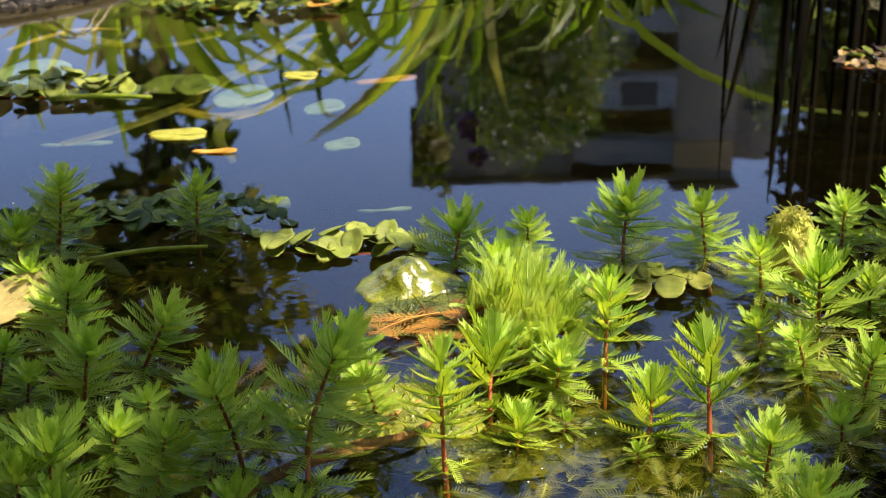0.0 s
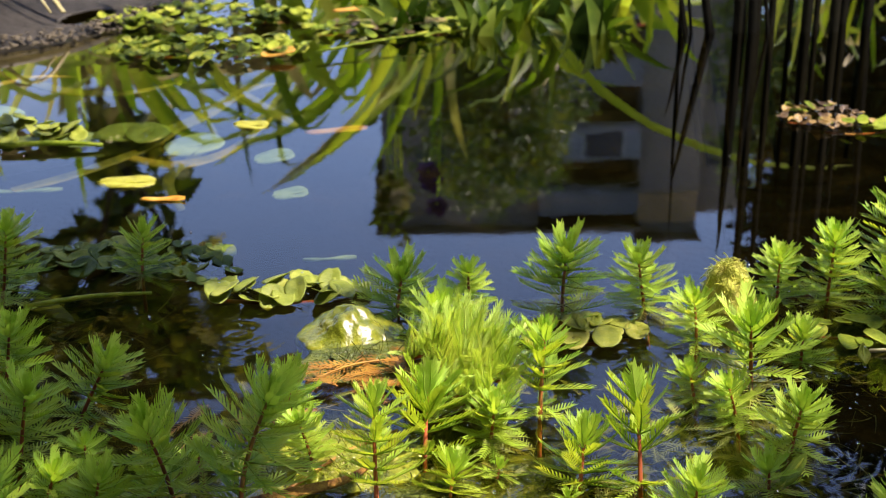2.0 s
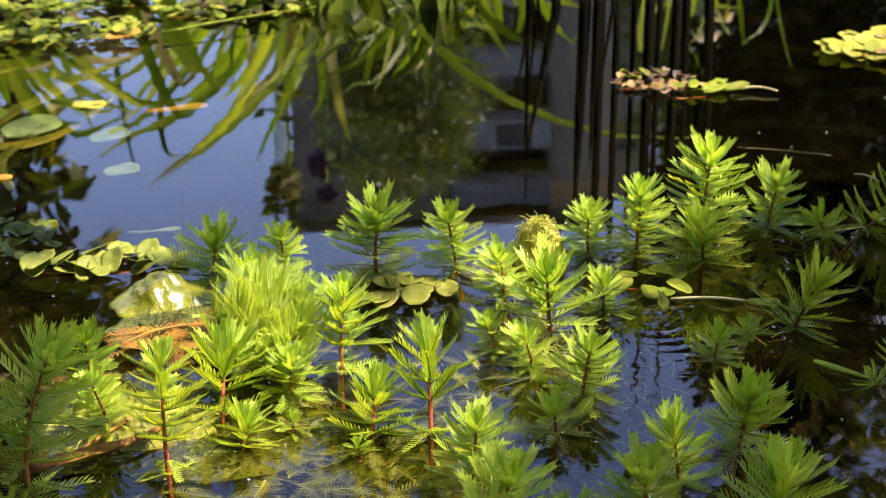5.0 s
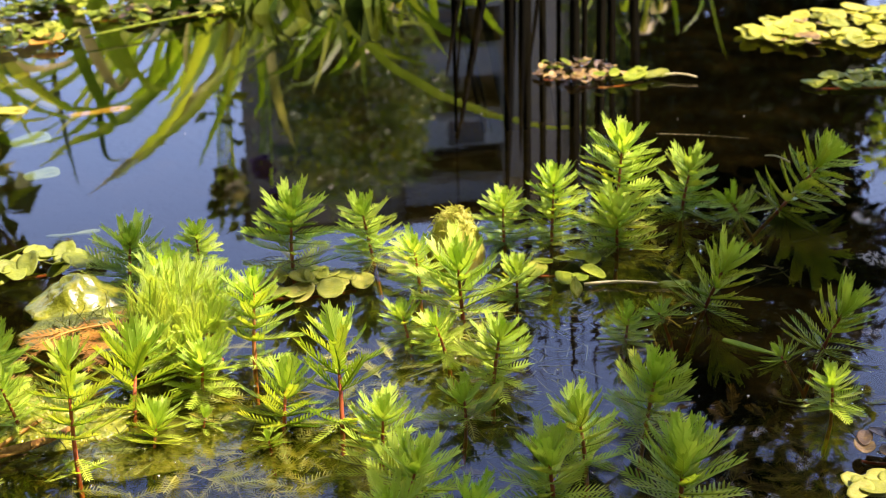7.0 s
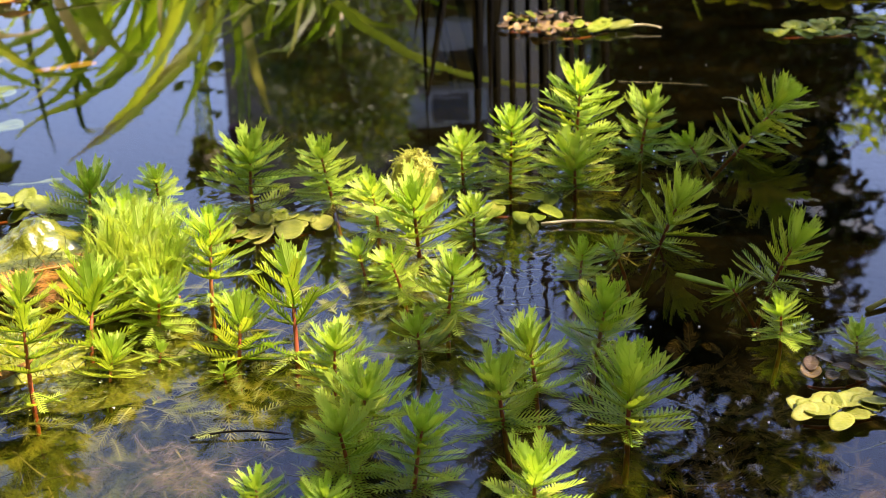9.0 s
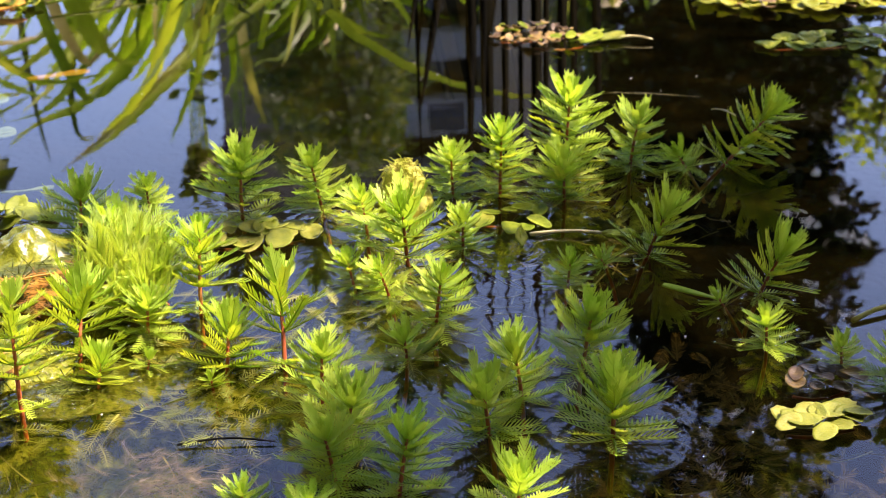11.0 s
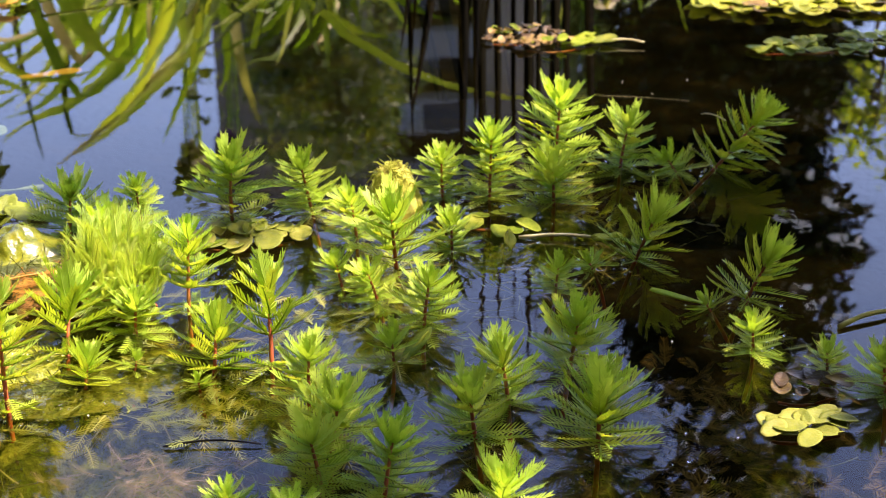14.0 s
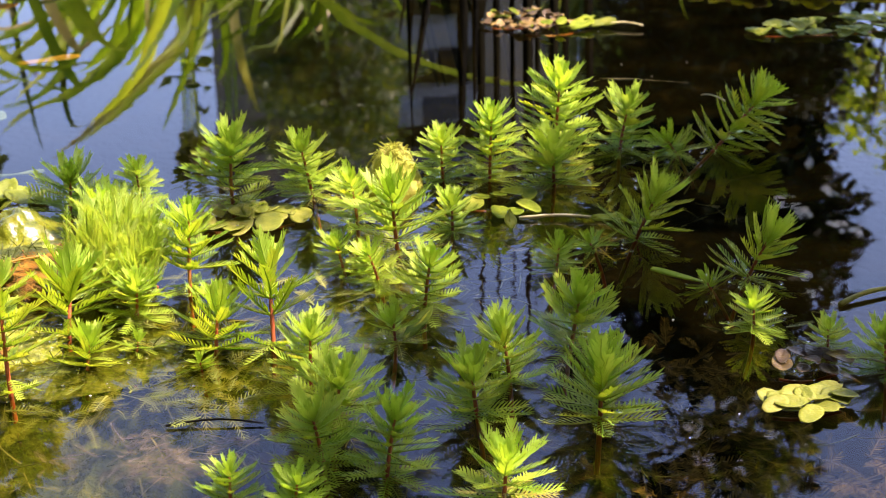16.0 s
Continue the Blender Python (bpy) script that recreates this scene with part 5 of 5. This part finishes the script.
    # combs that lie on the water round the foot
    whorl(s0 + 0.0015, LEAF_OPEN if rnd.random() > old else LEAF_OLD, 6, leaf * (1.05 if bare < 0.1 else 0.85), 2, 3)
    if bare >= 0.1:
        whorl(s0 + 0.45 * (low_end - s0), LEAF_OPEN if rnd.random() > old else LEAF_OLD, 4, leaf * 0.8, -28, 14)
    return root


milfoil(-0.162, 0.598, 0.009, 0.047, 0.017)
milfoil(-0.093, 0.628, 0.001, 0.031, 0.014)
milfoil(-0.176, 0.580, 0.005, 0.032, 0.018)
milfoil(0.035, 0.575, 0.004, 0.031, 0.020)
milfoil(0.072, 0.572, -0.001, 0.029, 0.011)
milfoil(0.119, 0.569, -0.001, 0.045, 0.020)
milfoil(0.156, 0.567, -0.004, 0.038, 0.015)
milfoil(0.226, 0.579, -0.002, 0.032, 0.013)
milfoil(0.056, 0.541, 0.000, 0.028, 0.018)
milfoil(0.094, 0.461, 0.003, 0.0435, 0.0165, dy=0.012, bare=0.42, tier=1.2, label="milfoil shoot on a long bare red stem")
milfoil(0.047, 0.426, 0.0005, 0.034, 0.0195, dy=0.023, bare=0.42)
milfoil(0.029, 0.387, -0.003, 0.050, 0.0155, dy=0.015, bare=0.4, tier=1.4, label="milfoil shoot on a thin brown stem")
milfoil(-0.012, 0.448, 0.004, 0.036, 0.012)
milfoil(-0.017, 0.377, 0.007, 0.069, 0.0205, bare=0.33, tier=1.1, bend=-0.006, label="tall dark milfoil shoot leaning aside")
milfoil(-0.046, 0.386, -0.010, 0.052, 0.018, bare=0.4, bend=0.003)
milfoil(-0.115, 0.438, 0.005, 0.039, 0.017)
milfoil(-0.101, 0.472, 0.017, 0.036, 0.016, bare=0.4)
milfoil(-0.136, 0.495, 0.007, 0.040, 0.017)
milfoil(-0.138, 0.441, 0.003, 0.023, 0.011)
milfoil(-0.152, 0.456, 0.005, 0.029, 0.011)
milfoil(-0.114, 0.377, 0.002, 0.035, 0.022)
milfoil(-0.075, 0.369, 0.005, 0.037, 0.013)
milfoil(-0.128, 0.372, 0.004, 0.025, 0.020)
for x, y, dx, h, r in ((-0.150, 0.405, 0.003, 0.020, 0.013), (-0.128, 0.412, -0.004, 0.017, 0.012), (-0.098, 0.405, 0.004, 0.021, 0.014), (-0.085, 0.432, -0.003, 0.016, 0.011), (-0.062, 0.402, 0.004, 0.017, 0.012), (-0.070, 0.455, 0.003, 0.013, 0.010), (-0.105, 0.350, 0.0, 0.026, 0.016),
                       (-0.050, 0.352, 0.004, 0.022, 0.014), (-0.148, 0.520, 0.002, 0.018, 0.013), (-0.165, 0.555, 0.004, 0.020, 0.014), (-0.040, 0.425, -0.003, 0.015, 0.011), (-0.175, 0.475, 0.003, 0.024, 0.014), (-0.030, 0.350, 0.003, 0.018, 0.013)):
    milfoil(x, y, dx, h, r, label="low dark green milfoil shoot among taller ones")
milfoil(0.129, 0.399, -0.001, 0.041, 0.0195, dy=0.026, bare=0.24, tier=1.75, rise=10, label="sunlit milfoil shoot on a bright red stem")
milfoil(0.107, 0.402, 0.000, 0.028, 0.017, dy=0.014)
milfoil(0.098, 0.394, 0.000, 0.008, 0.007)
milfoil(0.055, 0.396, 0.001, 0.018, 0.012, dy=0.012)
milfoil(0.073, 0.408, 0.001, 0.009, 0.009, dy=0.008)
milfoil(0.176, 0.534, -0.003, 0.029, 0.014)
milfoil(0.186, 0.482, -0.000, 0.046, 0.023)
milfoil(0.162, 0.478, -0.002, 0.020, 0.011)
milfoil(0.175, 0.457, -0.003, 0.023, 0.012)
milfoil(0.193, 0.430, 0.002, 0.031, 0.016)
milfoil(0.141, 0.366, -0.001, 0.033, 0.015)
milfoil(0.175, 0.400, -0.000, 0.018, 0.013)
milfoil(-0.000, 0.420, -0.003, 0.030, 0.011)
milfoil(0.073, 0.443, 0.001, 0.025, 0.013)
milfoil(0.251, 0.578, -0.001, 0.043, 0.015)
milfoil(0.285, 0.596, 0.005, 0.058, 0.020)
milfoil(0.277, 0.565, 0.002, 0.031, 0.019)
milfoil(0.329, 0.605, 0.001, 0.037, 0.017)
milfoil(0.368, 0.598, 0.034, 0.041, 0.0195, tier=1.0, slim=0.85)
milfoil(0.364, 0.592, -0.016, 0.018, 0.014, slim=0.85)
milfoil(0.293, 0.482, 0.016, 0.035, 0.0185, slim=0.68, rise=14, tier=1.1)
milfoil(0.283, 0.478, -0.007, 0.010, 0.011, slim=0.8)
milfoil(0.333, 0.428, 0.010, 0.032, 0.0178, slim=0.65, rise=16, tier=1.1)
milfoil(0.325, 0.425, -0.011, 0.010, 0.012, slim=0.7)
milfoil(0.316, 0.381, 0.002, 0.020, 0.011)
milfoil(0.255, 0.455, 0.001, 0.019, 0.011)
milfoil(0.243, 0.375, 0.002, 0.035, 0.017, rise=9)
milfoil(0.240, 0.323, 0.000, 0.034, 0.021, old=0.0, rise=12, tier=0.85)
milfoil(0.211, 0.359, 0.000, 0.031, 0.014, rise=10)
milfoil(0.196, 0.336, -0.001, 0.029, 0.017, rise=10)
milfoil(0.148, 0.337, 0.000, 0.029, 0.018)
milfoil(0.218, 0.512, 0.000, 0.023, 0.013)
milfoil(0.136, 0.310, 0.000, 0.029, 0.016)
milfoil(0.160, 0.300, 0.003, 0.032, 0.015)
milfoil(0.195, 0.278, 0.001, 0.025, 0.017)
milfoil(0.338, 0.351, -0.001, 0.019, 0.009)
milfoil(0.356, 0.338, -0.002, 0.023, 0.015)
milfoil(0.106, 0.285, 0.001, 0.023, 0.010)
milfoil(0.128, 0.274, 0.000, 0.023, 0.010)


def creeping(x, y, dx, dy, z, leaf, nodes, seed, flop=0.0, label="bleached yellow-green milfoil shoot creeping over the algae with upright leaves"):
    """A shoot that lies along the water from (x, y) and holds its fine leaves up; flop: how far they lean to the shoot's right."""
    root = thing("water_milfoil", pose(x, y, 0), label, "water plant", "milfoil shoots in the pond")
    FEET.append((x + dx / 2, y + dy / 2, leaf * 0.6))
    rnd = random.Random(seed)
    line = [Vector((dx * f, dy * f, z * (0.2 + 0.8 * math.sin(math.pi * min(0.62, f * 0.75))) + 0.001 * math.sin(9 * f))) for f in (0, 0.15, 0.3, 0.45, 0.6, 0.75, 0.9, 1.0)]
    part("stem", tube(bmesh.new(), line, [0.0012, 0.0012, 0.0012, 0.0011, 0.001, 0.0009, 0.0008, 0.0006], 7), M_STEM, root)
    for k in range(nodes):
        f = (k + 0.5) / nodes * 6.99
        p = line[int(f)].lerp(line[int(f) + 1], f % 1)
        for i in range(6):
            lean = rnd.uniform(-55, 55) + flop
            ahead = rnd.uniform(-10, 45)
            l2 = leaf * rnd.uniform(0.75, 1.12) * (1 - 0.3 * (k / nodes) ** 3)
            az = math.degrees(math.atan2(dy, dx))
            m = Matrix.Translation(p) @ pose(0, 0, 0, 0, 0, az) @ pose(0, 0, 0, lean, 0, 0) @ pose(0, 0, 0, 0, -(90 - ahead), rnd.uniform(-12, 12)) @ pose(0, 0, 0, rnd.choice((90, -90)) + rnd.uniform(-50, 50), 0, 0) @ Matrix.Diagonal((l2, l2, l2, 1))
            shared("leaf", rnd.choice(LEAF_PALE), root, m)


creeping(0.038, 0.512, 0.034, -0.012, 0.012, 0.0255, 12, 201)
creeping(0.048, 0.498, 0.032, -0.008, 0.014, 0.0265, 12, 202)
creeping(0.056, 0.486, 0.026, -0.014, 0.012, 0.0240, 11, 203, 25)
creeping(0.062, 0.472, 0.020, -0.018, 0.010, 0.0205, 9, 204, 40)
creeping(0.052, 0.520, 0.016, 0.004, 0.014, 0.0200, 8, 205)
creeping(0.040, 0.482, 0.026, -0.016, 0.008, 0.0190, 9, 206, 20)
loose_leaf(0.04, 1.19, 0.004, 0.10, 0.022, -12, M_CREAM, "long pale withered leaf lying on floating ferns", 3, 0.1)
loose_leaf(0.005, 1.235, 0.005, 0.03, 0.014, 5, M_ORANGE, "small orange leaf lying on floating ferns", 3, 0.1)


water()


# ---- weed under the surface ----
def drifting(name, label, spots, meshes, size, z, seed, category="water weed", tilt=25):
    """Loose feather leaves lying at and just under the surface, gathered round spots (x, y, reach, count), as one mass."""
    rnd = random.Random(seed)
    verts, faces = [], []
    for x, y, reach, count in spots:
        for _ in range(count):
            me = rnd.choice(meshes)
            a, q = rnd.uniform(0, 2 * math.pi), reach * math.sqrt(rnd.random())
            l2 = size * rnd.uniform(0.7, 1.3)
            m = pose(x + q * math.cos(a), y + 0.8 * q * math.sin(a), rnd.uniform(*z), rnd.uniform(-tilt, tilt), rnd.uniform(-0.8 * tilt, 0.8 * tilt), rnd.uniform(0, 360)) @ Matrix.Diagonal((l2, l2, l2, 1))
            k = len(verts)
            verts += [tuple(m @ v.co) for v in me.vertices]
            faces += [tuple(k + i for i in p.vertices) for p in me.polygons]
    me2 = bpy.data.meshes.new(name)
    me2.from_pydata(verts, [], faces)
    me2.materials.append(meshes[0].materials[0])
    return tagged(new(name, me2), label, category, kind="stuff")


WEED_LEAF = [feather("weed_leaf", M_WEED, 12, 60, 0.22, 0.035, a, 50 + i) for i, a in enumerate((0.2, -0.3, 0.5))]
drifting("submerged_weed", "brown-green feathery weed hanging under the surface", [(0.05, 0.40, 0.09, 260), (0.0, 0.47, 0.07, 140), (0.11, 0.37, 0.06, 160), (0.09, 0.44, 0.06, 120), (0.18, 0.44, 0.06, 140), (0.19, 0.50, 0.06, 110), (0.27, 0.56, 0.06, 130), (-0.1, 0.42, 0.09, 170), (0.33, 0.60, 0.06, 60),
          (0.25, 0.40, 0.08, 20), (0.32, 0.42, 0.08, 16), (0.10, 0.32, 0.08, 110), (0.2, 0.32, 0.08, 24), (-0.15, 0.58, 0.08, 160), (-0.12, 0.40, 0.07, 200), (-0.06, 0.37, 0.06, 140), (-0.13, 0.48, 0.07, 160), (0.02, 0.36, 0.06, 120)], WEED_LEAF, 0.015, (-0.045, -0.006), 81)
drifting("submerged_weed", "old yellow milfoil leaves drifting at the surface", [(0.10, 0.405, 0.035, 40), (0.06, 0.41, 0.05, 60), (0.17, 0.46, 0.04, 36), (0.27, 0.575, 0.035, 30), (0.12, 0.38, 0.03, 26), (0.0, 0.46, 0.05, 36), (-0.1, 0.45, 0.06, 30), (0.07, 0.50, 0.04, 30), (0.24, 0.40, 0.05, 4), (0.34, 0.385, 0.03, 3), (0.115, 0.372, 0.028, 24), (0.10, 0.385, 0.03, 20), (0.05, 0.385, 0.035, 20), (0.17, 0.44, 0.03, 24), (0.12, 0.43, 0.03, 20)], LEAF_OLD, 0.014, (-0.006, 0.0005), 82)
drifting("rusty_weed", "tangle of rusty orange decaying milfoil leaves", [(0.016, 0.502, 0.022, 26), (0.036, 0.505, 0.02, 14), (-0.03, 0.46, 0.02, 8)], LEAF_RUST[1:], 0.019, (0.003, 0.006), 88, tilt=5)
BED_LEAF = [feather("bed_leaf", M_BEDWEED, 11, 62, 0.22, 0.6, a, 70 + i, 0.1) for i, a in enumerate((0.2, -0.3, 0.5))]
drifting("bed_weed", "brown decaying weed and leaf litter on the shallow pond bed", [(0.30, 0.39, 0.09, 300), (0.30, 0.32, 0.09, 320), (0.27, 0.46, 0.08, 160), (0.24, 0.30, 0.08, 90), (0.36, 0.48, 0.06, 60)], BED_LEAF, 0.017, (-0.105, -0.06), 84)
FLUFF = [feather("thread_leaf", M_FLUFF, 9, 60, 0.3, 0.25, a, 75 + i, 0.2) for i, a in enumerate((0.3, -0.3))]
drifting("algae_fluff", "pale greyish-pink fuzz of algae just under the surface", [(0.083, 0.332, 0.014, 46), (0.092, 0.324, 0.010, 26), (0.107, 0.338, 0.007, 14), (0.072, 0.350, 0.006, 16), (0.06, 0.335, 0.02, 14)], FLUFF, 0.0075, (-0.006, -0.0015), 85)
stalk((-0.004, 0.492, 0.004), (0.034, 0.512, 0.005), 0.0006, "creeping red-brown milfoil stem", 0.002, M_RUST)
stalk((0.042, 0.486, 0.006), (0.078, 0.500, 0.012), 0.0009, "creeping red milfoil stem", 0.004, M_STEM)
stalk((-0.01, 0.40, 0.003), (0.035, 0.45, 0.003), 0.0010, "creeping brown milfoil stem", 0.002, M_RUST)


def algae_sheet(x0, x1, y0, y1, seed, label, top=-0.0015, cut=0.02):
    """A lumpy mat of algae hanging just under the surface; it breaks off raggedly at its edges."""
    bm = bmesh.new()
    nx, ny = int((x1 - x0) / 0.0022), int((y1 - y0) / 0.0028)
    grid = []
    for j in range(ny + 1):
        row = []
        for i in range(nx + 1):
            x, y = x0 + (x1 - x0) * i / nx, y0 + (y1 - y0) * j / ny
            u, v = 2 * i / nx - 1, 2 * j / ny - 1
            h = 0.55 + 0.5 * noise.noise((x * 28, y * 28, seed)) + 0.28 * noise.noise((x * 75, y * 75, seed)) + 0.14 * noise.noise((x * 210, y * 210, seed)) - 0.75 * (u * u + v * v) ** 1.5
            row.append((bm.verts.new((x, y, min(top, top - 0.024 * (1 - h)))), h))
        grid.append(row)
    for j in range(ny):
        for i in range(nx):
            q = (grid[j][i], grid[j][i + 1], grid[j + 1][i + 1], grid[j + 1][i])
            if sum(h for _, h in q) / 4 > cut:
                bm.faces.new([v for v, _ in q])
    bmesh.ops.delete(bm, geom=[v for v in bm.verts if not v.link_faces], context="VERTS")
    tagged(new("algae_mat", mesh_of("algae_mat", bm, M_MURK)), label, "algae", kind="stuff")


M_MURK = surface("murky_algae", [(0.25, (0.010, 0.016, 0.002)), (0.5, (0.045, 0.062, 0.007)), (0.85, (0.19, 0.20, 0.022))], 70, 0.8, 1.0, 500, 0.002, 0.1, translucent=0.1)
algae_sheet(-0.07, 0.11, 0.29, 0.46, 1, "murky yellow-green algae mat just under the surface")
algae_sheet(0.07, 0.15, 0.36, 0.44, 2, "murky brown-green algae mat just under the surface")
algae_sheet(-0.03, 0.09, 0.45, 0.56, 3, "sunlit yellow algae mat just under the surface")
algae_sheet(0.13, 0.215, 0.42, 0.53, 4, "murky algae mat among milfoil stems", -0.005)
algae_sheet(0.24, 0.34, 0.545, 0.62, 5, "brown-green algae mat among milfoil stems", -0.009)
algae_sheet(-0.20, -0.06, 0.36, 0.52, 6, "dull green algae mat under shaded shoots")
algae_sheet(0.05, 0.22, 0.25, 0.33, 7, "murky brown algae mat just under the surface", -0.008)


def flecks():
    """Specks of pollen, seed fluff and torn leaf drifting on the water; a few stand in for sparkles."""
    rnd = random.Random(91)
    verts, faces = [], []
    for i in range(34):
        # the last eight are white specks added in place of sun sparkles
        x, y = (rnd.uniform(-0.25, 0.5), rnd.uniform(0.28, 1.0)) if i < 26 else (rnd.uniform(0.22, 0.40), rnd.uniform(0.28, 0.44))
        s = rnd.choice((0.0002, 0.0002, 0.0003, 0.0005)) * rnd.uniform(0.7, 1.3)
        a = rnd.uniform(0, 6.28)
        k = len(verts)
        for j in range(5):
            b = a + 2 * math.pi * j / 5
            verts.append((x + 1.6 * s * math.cos(b) * rnd.uniform(0.6, 1), y + s * math.sin(b), 0.0006))
        verts += [(x, y, 0.0006 + s * 0.2), (x, y, -0.0004)]
        for j in range(5):
            q = (j + 1) % 5
            faces += [(k + j, k + q, k + 5), (k + q, k + j, k + 6)]
    me = bpy.data.meshes.new("floating_fleck")
    me.from_pydata(verts, [], faces)
    me.materials.append(M_WHITE)
    tagged(new("floating_fleck", me), "pale specks of fluff and pollen drifting on the water, a few standing in for sparkles", "debris", kind="stuff")


flecks()


def droplets():
    """Beads of water caught on leaves and along the waterline."""
    m, nodes, links = graph("water_bead")
    out = nodes.new("ShaderNodeOutputMaterial")
    p = nodes.new("ShaderNodeBsdfPrincipled")
    p.inputs["Base Color"].default_value, p.inputs["Roughness"].default_value, p.inputs["IOR"].default_value = (1, 1, 1, 1), 0.05, 1.33
    p.inputs["Transmission Weight"].default_value = 1.0
    links.new(p.outputs[0], out.inputs[0])
    rnd = random.Random(95)
    bead = bmesh.new()
    bmesh.ops.create_icosphere(bead, subdivisions=2, radius=1.0)
    bead.verts.index_update()
    cs, fs = [v.co.copy() for v in bead.verts], [[v.index for v in f.verts] for f in bead.faces]
    verts, faces = [], []
    for x, y, rx, ry, z0, z1, n in ((0.06, 0.43, 0.09, 0.07, 0.0, 0.003, 90), (0.0, 0.44, 0.03, 0.02, 0.002, 0.005, 40), (-0.02, 0.603, 0.05, 0.014, 0.001, 0.008, 20), (0.12, 0.547, 0.03, 0.014, 0.001, 0.005, 10), (0.335, 0.895, 0.03, 0.03, 0.002, 0.008, 34),
                                    (0.25, 0.55, 0.08, 0.05, 0.0, 0.004, 40), (0.25, 0.37, 0.09, 0.08, 0.0, 0.003, 30), (-0.1, 0.5, 0.09, 0.09, 0.0, 0.003, 24), (-0.225, 0.865, 0.05, 0.03, 0.002, 0.006, 16), (0.2, 0.48, 0.05, 0.05, 0.0, 0.02, 30), *((fx, fy, 1.1 * r, 1.0 * r, 0.0005, 0.007, 10) for fx, fy, r in FEET)):
        for _ in range(n):
            a, q = rnd.uniform(0, 2 * math.pi), math.sqrt(rnd.random())
            c = Vector((x + rx * q * math.cos(a), y + ry * q * math.sin(a), rnd.uniform(z0, z1)))
            r = rnd.choice((0.0003, 0.0004, 0.0006, 0.0008))
            k = len(verts)
            verts += [tuple(c + Vector((v.x, v.y, v.z * 0.7)) * r) for v in cs]
            faces += [[k + i for i in f] for f in fs]
    me = bpy.data.meshes.new("water_drop")
    me.from_pydata(verts, [], faces)
    me.materials.append(m)
    me.polygons.foreach_set("use_smooth", [True] * len(me.polygons))
    tagged(new("water_drop", me), "clear beads of water on leaves and at the waterline", "water drop", kind="stuff")


droplets()
